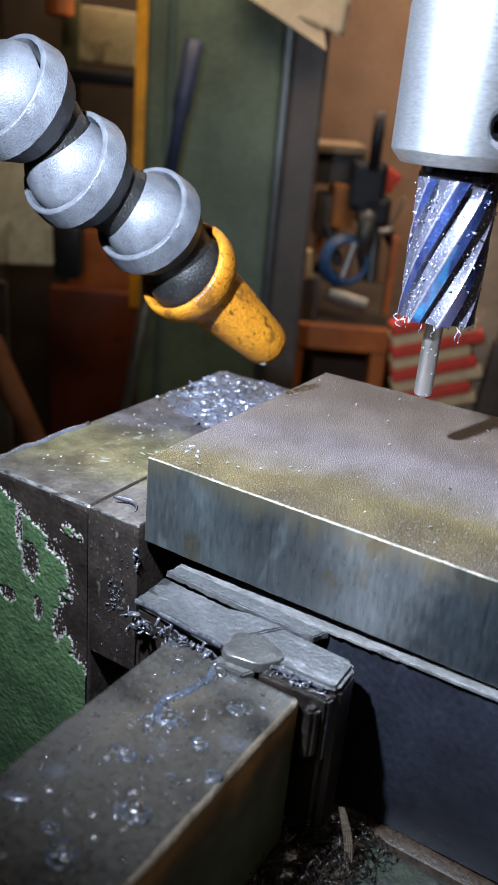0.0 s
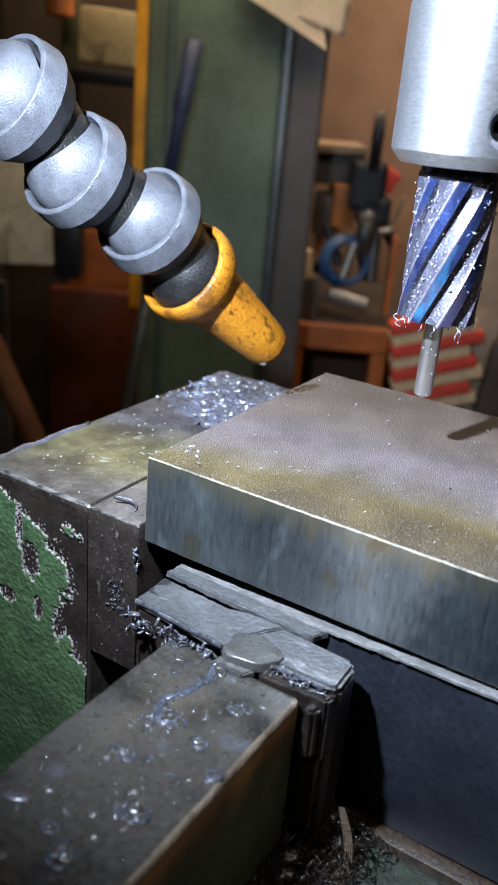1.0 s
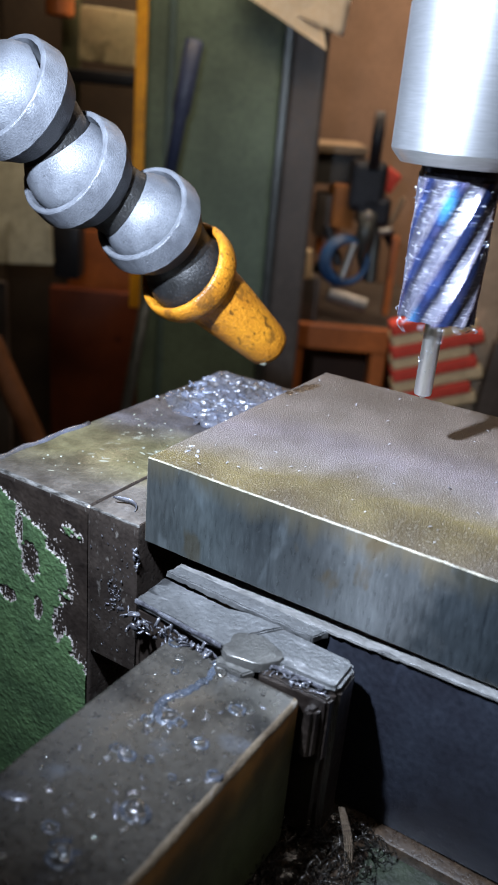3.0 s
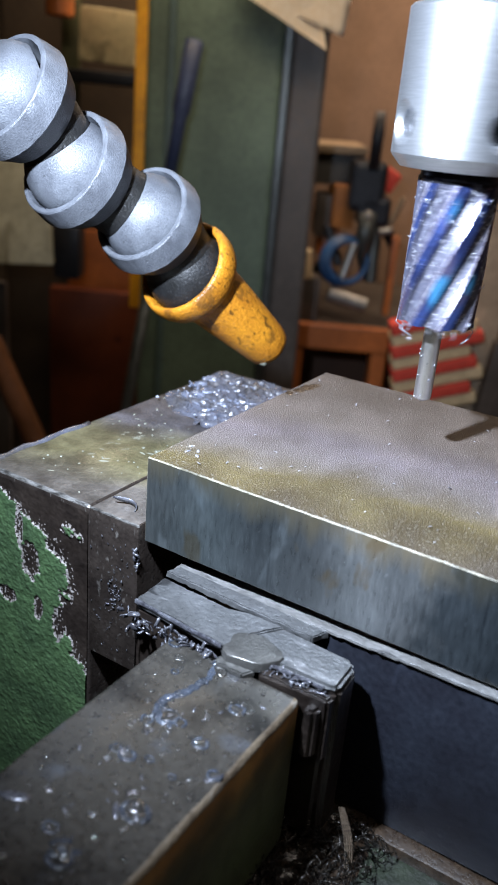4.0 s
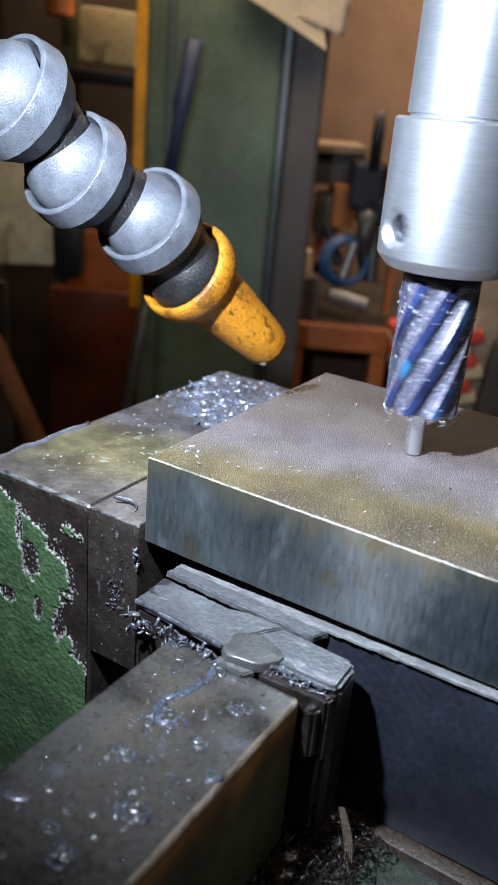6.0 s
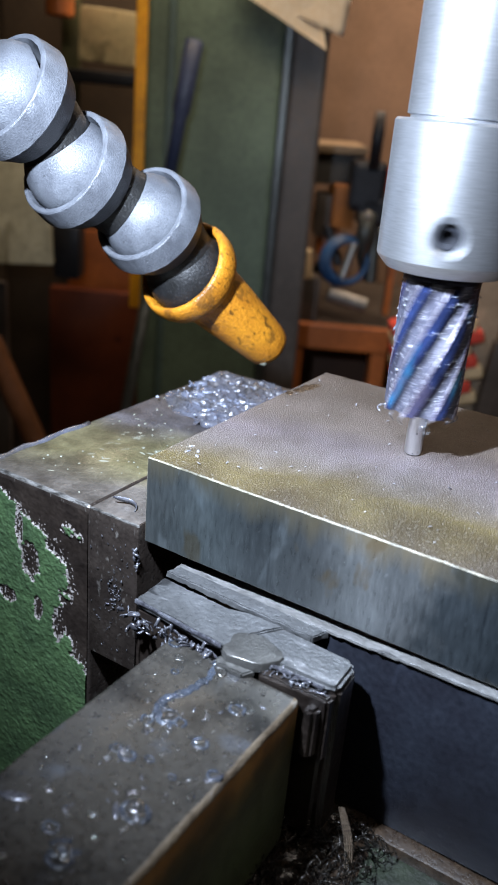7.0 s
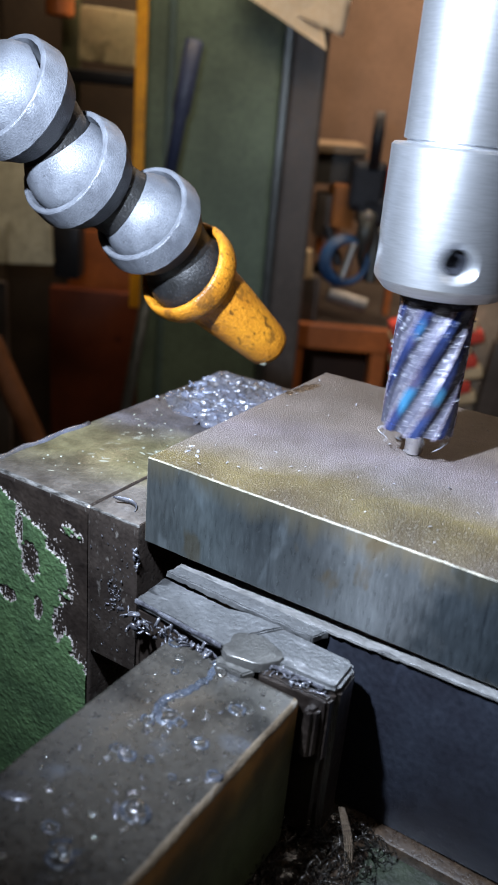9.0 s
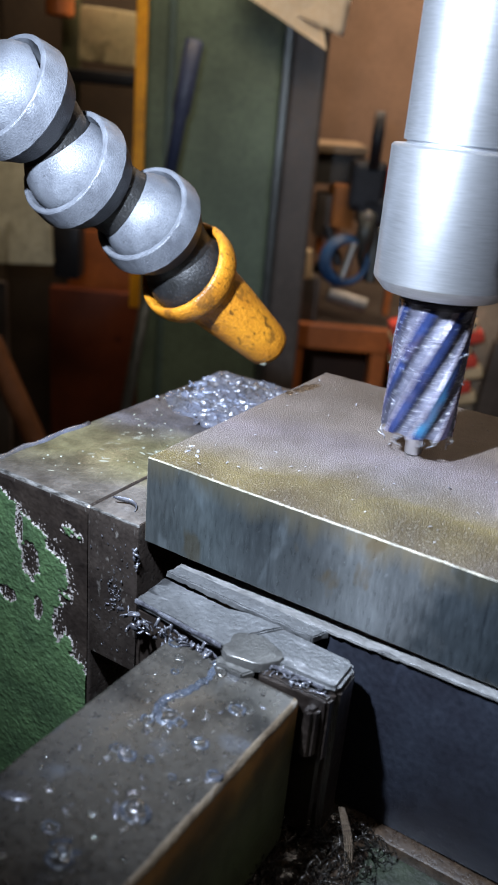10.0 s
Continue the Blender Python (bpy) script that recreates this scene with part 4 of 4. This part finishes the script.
    for x, y, r in spots:
        dome(bm, Vector((x, y, -0.0401)), r * 0.85, r * 0.6, r * 0.2, rng.uniform(0, 3), 0.9, 20)
        for k in range(3):
            s = r * rng.uniform(0.12, 0.28)
            a = rng.uniform(0, 6.28)
            dome(bm, Vector((x + r * math.cos(a), y + r * math.sin(a), -0.0401)), s, s, s * 0.6, 0, 0.2)
    for i in range(140):
        x, y = rng.uniform(-0.031, 0.009), rng.uniform(-0.20, -0.094)
        r = rng.uniform(0.0002, 0.0008)
        dome(bm, Vector((x, y, -0.0401)), r, r * rng.uniform(0.6, 1), r * 0.7, 0, 0.3 * rng.random(), 8)
    stuff("coolant_drops", bm, clear_drop, "glossy coolant drops and bubbles on the arm", "coolant")
    bm = bmesh.new()
    k = 0
    way = [(-0.0147, -0.0914), (-0.0135, -0.1015), (-0.0150, -0.1086), (-0.0178, -0.1150), (-0.0162, -0.1206), (-0.0108, -0.1217)]
    for (x0, y0), (x1, y1) in zip(way, way[1:]):
        a = math.atan2(y1 - y0, x1 - x0)
        for k in range(8):
            t = (k + rng.random()) / 8
            r = rng.uniform(0.0009, 0.0018)
            dome(bm, Vector((x0 + (x1 - x0) * t + rng.gauss(0, 0.0004), y0 + (y1 - y0) * t, -0.0401)), r * 1.4, r * 0.75, rng.uniform(0.0003, 0.0007), a + rng.uniform(-0.5, 0.5), 0.5)
    for x, y, r in ((-0.0129, -0.1189, 0.0030), (-0.0093, -0.1192, 0.0022), (-0.0166, -0.1235, 0.0020), (-0.0126, -0.1360, 0.0026), (-0.0164, -0.1358, 0.0018), (-0.0001, -0.1062, 0.0026), (-0.0007, -0.1221, 0.0024), (0.0081, -0.1286, 0.0022), (-0.0075, -0.1337, 0.0014), (0.0001, -0.1481, 0.0040), (-0.0302, -0.0937, 0.0022), (-0.0224, -0.1039, 0.0014), (-0.0051, -0.1666, 0.0034), (-0.0121, -0.1620, 0.0022), (0.0003, -0.1350, 0.0012)):
        bite = rng.uniform(0, 6.28)
        for k in range(9):
            a = bite + 0.62 * k
            dome(bm, Vector((x + r * 0.8 * math.cos(a), y + r * 0.62 * math.sin(a), -0.0401)), r * 0.42, r * 0.20, rng.uniform(0.0003, 0.0007), a + 1.57, 0.1, 10)
    for x, y in ((-0.0060, -0.166), (-0.0040, -0.1645), (-0.0075, -0.1635)):
        dome(bm, Vector((x, y, -0.0401)), 0.0024, 0.0012, 0.0006, 0.8, 0.1)
    stuff("coolant_trail", bm, milky_coolant, "milky bluish coolant trail on the arm", "coolant")
    bm = bmesh.new()
    for x, y, r, t in ((-0.0247, -0.1607, 0.0046, 0.5), (0.0088, -0.1290, 0.0026, 1.2), (0.0001, -0.1482, 0.0026, 2.4), (-0.0039, -0.1502, 0.0026, 2.3)):
        dome(bm, Vector((x, y, -0.0402)), r, r * 0.32, 0.0006, t, 0.0, 10)
    for i in range(26):
        x, y = rng.uniform(-0.030, 0.008), rng.uniform(-0.17, -0.095)
        r = rng.uniform(0.0005, 0.0013)
        dome(bm, Vector((x, y, -0.0402)), r, r * 0.35, 0.0004, rng.uniform(0, 6), 0.0, 7)
    stuff("arm_chips", bm, grey_chip, "a few loose steel chips on the arm", "swarf")
    # specks on the jaw's front and plate
    bm = bmesh.new()
    for i in range(60):
        x, z = rng.gauss(-0.0775, 0.0045), -0.030 - 0.05 * rng.random()
        if not -0.0875 < x < -0.067:
            continue
        r = rng.uniform(0.00015, 0.0004)
        curl(bm, Vector((x, -0.0674, z)), r, 0.4, r, 0.0002, 0, Euler((rng.uniform(0, 3), rng.uniform(0, 3), 0)).to_matrix(), steps=5)
    for i in range(40):
        x, z = rng.gauss(-0.0765, 0.0018), rng.gauss(-0.0555, 0.0032)
        r = rng.uniform(0.0002, 0.0006)
        curl(bm, Vector((x, -0.0675, z)), r, 0.4, r, 0.0002, 0, Euler((rng.uniform(0, 3), rng.uniform(0, 3), 0)).to_matrix(), steps=5)
    for i in range(16):
        curl(bm, Vector((-0.0665 + rng.uniform(-0.001, 0.001), -0.0680, -0.033 - 0.009 * rng.random())), 0.0008, 0.5, 0.0008, 0.0003, 0, Euler((rng.uniform(0, 3), rng.uniform(0, 3), 0)).to_matrix(), steps=6)
    stuff("clinging_specks", bm, grey_chip, "bright steel specks clinging to the jaw plate", "swarf")
    bm = bmesh.new()
    curl(bm, Vector((-0.0995, -0.0690, -0.0355)), 0.004, 0.28, 0.0012, 0.0004, 0, Euler((0.2, 0.2, 0.9)).to_matrix())
    tagged(part("metal_curl", bm, chip_metal, smooth=True), "small bright steel curl stuck to the jaw", "steel curl")
    bm = bmesh.new()
    curl(bm, Vector((-0.0790, -0.0640, -0.0243)), 0.0062, 0.3, 0.0018, 0.0004, 0.001, Euler((0.15, 0.1, 0.6)).to_matrix())
    tagged(part("metal_curl", bm, grey_chip, smooth=True), "steel curl lying on the jaw plate", "steel curl")


# ---- the coolant hose ----
def hose_collar():
    """The wide end of a link: a cup whose lip takes the ball of the link before it."""
    bm = lathe([(0.0186, 0.0120), (0.0198, 0.0040), (0.0203, 0.0012), (0.0206, 0.0001), (0.0222, 0.0), (0.0227, 0.0005), (0.0235, 0.0044), (0.0242, 0.0084), (0.0243, 0.0098), (0.0239, 0.0104), (0.0226, 0.0132), (0.0212, 0.0160), (0.0198, 0.0190), (0.0180, 0.0202), (0.0150, 0.0208)], 96, caps=False)
    # the back of the collar gets the copy with its shade painted in
    for f in bm.faces:
        f.material_index = 1 if f.calc_center_median().z > 0.0102 else 0
    return roughened(bm, 0.00018, 300)


def roughened(bm, depth, scale, seed=0.0):
    """Small unevenness, as of a moulded and knocked surface."""
    for v in bm.verts:
        v.co += depth * noise.noise_vector(v.co * scale + Vector((seed, 0, 0))) + 0.35 * depth * noise.noise_vector(v.co * scale * 3.1)
    return bm


def build_hose():
    hose = empty("coolant_hose", pose(0, 0, 0), "segmented grey coolant hose with grimy orange nozzle", "coolant hose")
    # the mouth of each link, and the way that it faces
    links = [((-0.1952, -0.0639, 0.1001), (0.16, 0.84, -0.52)), ((-0.1714, -0.0260, 0.1055), (0.14, 0.85, -0.51)), ((-0.1623, -0.0027, 0.0800), (0.124, 0.862, -0.492)), ((-0.1465, 0.0272, 0.0604), (0.055, 0.818, -0.573)), ((-0.1400, 0.0494, 0.0359), (0.163, 0.821, -0.547))]
    links = [(Vector(c), Vector(way).normalized()) for c, way in links]
    for k, ((c, way), (c_next, way_next)) in enumerate(zip(links, links[1:])):
        last = k == len(links) - 2
        seg = part("segment", hose_collar(), hose_grey, hose)
        seg.data.materials.append(hose_shaded)
        sharpen(seg, 30)
        seg.matrix_world = along(c, c + way)
        inverse = seg.matrix_world.inverted()
        start, ball = c + way * 0.0200, c_next + way_next * 0.0058
        length = (ball - start).length
        r = 0.0178 if last else 0.0158
        neck = part("neck", roughened(lathe([(r * 0.96, -0.004), (r, 0.0), (r * 0.97, length * 0.4), (r, length - 0.006)], 64, caps=False), 0.00012, 300), hose_black, seg, "black speckled neck", True)
        neck.matrix_parent_inverse = Matrix()
        neck.matrix_basis = inverse @ along(start, ball)
        top = 2.2
        globe = part("ball", roughened(lathe([(0.0196 * math.sin(a), 0.0196 * math.cos(a)) for a in [top - (top - 0.9) * i / 18 for i in range(19)]], 80, caps=False), 0.00012, 260, 4.0), hose_black if last else hose_grey, seg, "", True)
        globe.matrix_basis = inverse @ along(ball, start) @ pose(0, 0, 0, 180, 0, 0)
    c, way = links[-1]
    noz = sharpen(part("nozzle", roughened(lathe([(0.0180, 0.014), (0.0198, 0.0060), (0.0206, 0.0012), (0.0213, 0.0002), (0.0224, 0.0000), (0.0234, 0.0009), (0.0240, 0.0030), (0.0243, 0.0050), (0.0240, 0.0090), (0.0228, 0.0122), (0.0204, 0.0152), (0.0180, 0.0172), (0.0150, 0.0186), (0.0100, 0.0192)], 96, caps=False), 0.00025, 190, 7.0), orange_plastic, hose, "grimy orange nozzle"), 60)
    neck, tip = c + way * 0.0100, Vector((-0.1137, 0.0962, -0.0076))
    reach, axis = (tip - neck).length, (tip - neck).normalized()
    under = (Vector((0.5, 0, -1)) - axis * Vector((0.5, 0, -1)).dot(axis)).normalized()
    spout = part("spout", roughened(lathe([(0.0165, 0.0), (0.0160, reach * 0.2), (0.0150, reach * 0.4), (0.0134, reach * 0.65), (0.0120, reach * 0.86), (0.0112, reach * 0.94), (0.0098, reach * 0.985), (0.0080, reach), (0.0060, reach), (0.0055, reach * 0.9)], 96, caps=False), 0.00028, 150, 3.0), orange_plastic, noz, "", True)
    spout.matrix_basis = along(c, c + way).inverted() @ along(neck, tip)
    noz.matrix_world = along(c, c + way)
    bm = bmesh.new()
    dome(bm, Vector((0, 0, 0)), 0.0024, 0.0020, 0.0028, 0.0, 0.0, 14)
    drip = part("coolant_drip", bm, milky_puddle, hose, "milky drop at the nozzle tip", True)
    drip.matrix_world = Matrix.Translation(tip - 0.003 * axis + 0.0088 * under) @ pose(0, 0, 0, 150, 0, 0)


# ---- spindle, holder and cutter ----
def cutter_body(r=0.0125, h=0.052, flutes=8, n=240, rows=60, lead=0.185):
    """A tube whose lands and flutes wind up it; its columns of faces follow the spiral."""
    bm = bmesh.new()
    rings = []

    def share(i):
        return ((2 * math.pi * i / n + radians(25.6)) * flutes / (2 * math.pi)) % 1.0

    for j in range(rows + 1):
        z = h * j / rows
        fade = 1 if z < 0.040 else max(0, 1 - (z - 0.040) / 0.005)
        ring = []
        for i in range(n):
            u = share(i)
            a = 2 * math.pi * i / n + 2 * math.pi * z / lead
            depth = 0.0 if u < 0.40 else 0.0021 * min(1, (u - 0.40) / 0.04, ((1.0 - u) / 0.34) ** 0.8)
            rr = r - depth * fade - (0.00015 if 0.06 < u < 0.40 else 0.0) - (0.0005 if z > 0.0455 else 0)
            zz = z + (0.0018 * min(1.0, u / 0.40) + (0.0014 * math.sin(math.pi * (u - 0.4) / 0.6) if u > 0.4 else 0) if j == 0 else 0)
            ring.append(bm.verts.new((rr * math.cos(a), rr * math.sin(a), zz)))
        rings.append(ring)
    for j, (a, b) in enumerate(zip(rings, rings[1:])):
        z = h * (j + 0.5) / rows
        for i in range(n):
            f = bm.faces.new((a[i], a[(i + 1) % n], b[(i + 1) % n], b[i]))
            u = share(i + 0.5)
            f.material_index = 2 if z > 0.0445 else (3 if u < 0.08 else 1 if u < 0.40 else 3 if u > 0.955 else 0)
    inner = [bm.verts.new((0.0085 * math.cos(2 * math.pi * i / n), 0.0085 * math.sin(2 * math.pi * i / n), 0.0012)) for i in range(n)]
    deep = [bm.verts.new((0.0085 * math.cos(2 * math.pi * i / n), 0.0085 * math.sin(2 * math.pi * i / n), 0.03)) for i in range(n)]
    for i in range(n):
        j = (i + 1) % n
        bm.faces.new((rings[0][j], rings[0][i], inner[i], inner[j]))
        bm.faces.new((inner[j], inner[i], deep[i], deep[j]))
    bm.faces.new(deep)
    bm.faces.new(rings[-1])
    return bm


HOLDER_Z, CUTTER_Z, PIN_DOWN = 0.0988, 0.0475, 0.0259


def drilled(body, pits):
    """The body with round pits cut out of it."""
    tool = new("drill_tool", bpy.data.meshes.new("drill_tool"))
    pits.to_mesh(tool.data)
    pits.free()
    cut = body.modifiers.new("pits", "BOOLEAN")
    cut.operation, cut.object, cut.solver = "DIFFERENCE", tool, "EXACT"
    bpy.context.view_layer.update()
    me = bpy.data.meshes.new_from_object(body.evaluated_get(bpy.context.evaluated_depsgraph_get()))
    body.modifiers.clear()
    body.data = me
    bpy.data.objects.remove(tool)
    return body


def build_spindle():
    holder = empty("tool_holder", pose(0, 0, 0), "bright turned steel tool holder with set screw holes", "tool holder")
    body = part("body", lathe([(0.0126, -0.0032), (0.0188, -0.0034), (0.0214, -0.0006), (0.0220, 0.0004), (0.0220, 0.0396), (0.0213, 0.0404), (0.0120, 0.0405)], 128), turned_steel, holder)
    pits = bmesh.new()
    for turn in (0, 90):
        p = lathe([(0.0042, 0.0125), (0.0042, 0.0198), (0.0068, 0.0224), (0.0068, 0.03)], 40)
        bmesh.ops.recalc_face_normals(p, faces=p.faces)
        p.transform(pose(0, 0, 0.0088) @ pose(0, 0, 0, 0, 0, turn) @ pose(0, 0, 0, 0, 90, 0))
        pits = join(pits, p)
    sharpen(drilled(body, pits), 25)
    for turn in (0, 90):
        m = pose(0, 0, 0.0088) @ pose(0, 0, 0, 0, 0, turn) @ pose(0, 0, 0, 0, 90, 0)
        screw = sharpen(part("set_screw", lathe([(0.0020, 0.0145), (0.0020, 0.0176), (0.0036, 0.0178), (0.0040, 0.0174), (0.0040, 0.013)], 24), tool_black, holder, "black socket set screw"))
        screw.matrix_basis = m
    sharpen(part("shank", lathe([(0.0176, 0.0403), (0.0176, 0.0412), (0.0186, 0.0416), (0.0186, 0.20)], 128), turned_steel, holder), 25)
    cutter = empty("annular_cutter", pose(0, 0, 0), "blue tempered annular cutter with spiral flutes", "annular cutter")
    b = part("fluted_body", cutter_body(), flute_dark, cutter)
    b.data.materials.append(cutter_blue)
    b.data.materials.append(cutter_shank)
    b.data.materials.append(cutter_edge)
    sharpen(b, 24)
    # swarf that clings to the teeth and flutes
    rng = random.Random(11)
    bm = bmesh.new()
    for i in range(330):
        z = 0.002 + 0.044 * rng.random() ** 0.6
        u = rng.uniform(0.42, 0.98) if i % 5 else rng.uniform(0, 0.4)
        a = 2 * math.pi * (u + rng.randrange(8)) / 8 - radians(25.6) + 2 * math.pi * z / 0.185
        rr = 0.0112 if i % 5 else 0.0126
        s = rng.uniform(0.00015, 0.0006)
        curl(bm, Vector((rr * math.cos(a), rr * math.sin(a), z)), s, rng.uniform(0.2, 0.6), s, 0.0002, 0, Euler((rng.uniform(0, 3), rng.uniform(0, 3), rng.uniform(0, 3))).to_matrix(), steps=5)
    tagged(part("clinging_swarf", bm, chip_metal, cutter, "bright clinging swarf"), kind="stuff")
    for i in range(14):
        a, bm = i * 0.45 + rng.uniform(-0.2, 0.2), bmesh.new()
        p = Vector((0.0112 * math.cos(a), 0.0112 * math.sin(a), 0.0006))
        pts, side = [], rng.uniform(-1, 1)
        length = rng.uniform(0.0022, 0.0065)
        for k in range(13):
            t = k / 12
            pts.append(p + Vector((math.cos(a) * 0.0013 * math.sin((5 + 2 * side) * t) + 0.0012 * side * math.sin(4 * t), math.sin(a) * 0.0015 * math.sin(3 * t) + 0.001 * side * (1 - math.cos(4 * t)), -length * t)))
        part("hanging_curl", pipe(pts, 0.00017, 6), chip_metal, cutter, "thin hanging steel curl", True)
    pin = sharpen(part("pilot_pin", lathe([(0.0008, -0.0008), (0.0018, 0.0), (0.0028, 0.0004), (0.0030, 0.0010), (0.0030, 0.05)], 40), pin_steel, cutter, "ground steel pilot pin"))
    bm = bmesh.new()
    for i in range(22):
        a, s = rng.uniform(0, 6.28), rng.uniform(0.00015, 0.0004)
        curl(bm, Vector((0.0030 * math.cos(a), 0.0030 * math.sin(a), rng.uniform(0.001, 0.019))), s, 0.4, s, 0.0002, 0, Euler((rng.uniform(0, 3), rng.uniform(0, 3), 0)).to_matrix(), steps=5)
    tagged(part("clinging_swarf", bm, chip_metal, pin, "bright clinging swarf"), kind="stuff")
    return holder, cutter, pin


build_room()
build_background()
build_vise()
build_work()
build_hose()
build_swarf()
holder, cutter, pin = build_spindle()

# ---- what moves: the spindle starts, comes down and the pin is pushed up into the cutter ----
FEED = [(0, 0), (3.85, 0), (4.0, 0.0012), (4.1, 0.0030), (4.2, 0.0064), (4.3, 0.0094), (4.4, 0.0122), (4.5, 0.0143), (4.6, 0.0161), (4.8, 0.0210),
        (5.0, 0.0257), (5.2, 0.0281), (5.4, 0.0305), (5.5, 0.0307), (6.8, 0.0312), (7.5, 0.0315), (7.6, 0.0318), (7.7, 0.0326), (7.8, 0.0340),
        (7.9, 0.0361), (8.0, 0.0369), (8.5, 0.0380), (10.0, 0.0385)]


def drop(t):
    return float(np.interp(t, [a for a, _ in FEED], [b for _, b in FEED]))


def spin(t):
    """Degrees about the axis: at rest, then up to 1300 degrees a second, clockwise from above."""
    start, ramp, rate, rest = 2.63, 0.388, 1300.0, 28.0
    s = max(0.0, t - start)
    turned = 0.5 * rate / ramp * s * s if s < ramp else rate * (s - ramp / 2)
    return -71.8 + rest - turned


def motions():
    times = [0.0] + [2.6 + i / 30 for i in range(223)]
    times = [t for t in times if t < 10.0] + [10.0]
    walk(holder, [(t, pose(0, 0, HOLDER_Z - drop(t), 0, 0, spin(t))) for t in times])
    walk(cutter, [(t, pose(0, 0, CUTTER_Z - drop(t), 0, 0, spin(t))) for t in times])
    slides = [0.0, 4.6] + [4.7 + 0.1 * i for i in range(53)] + [10.0]
    walk(pin, [(t, pose(0, 0, -PIN_DOWN + max(0.0, drop(t) - 0.0216))) for t in slides])


motions()
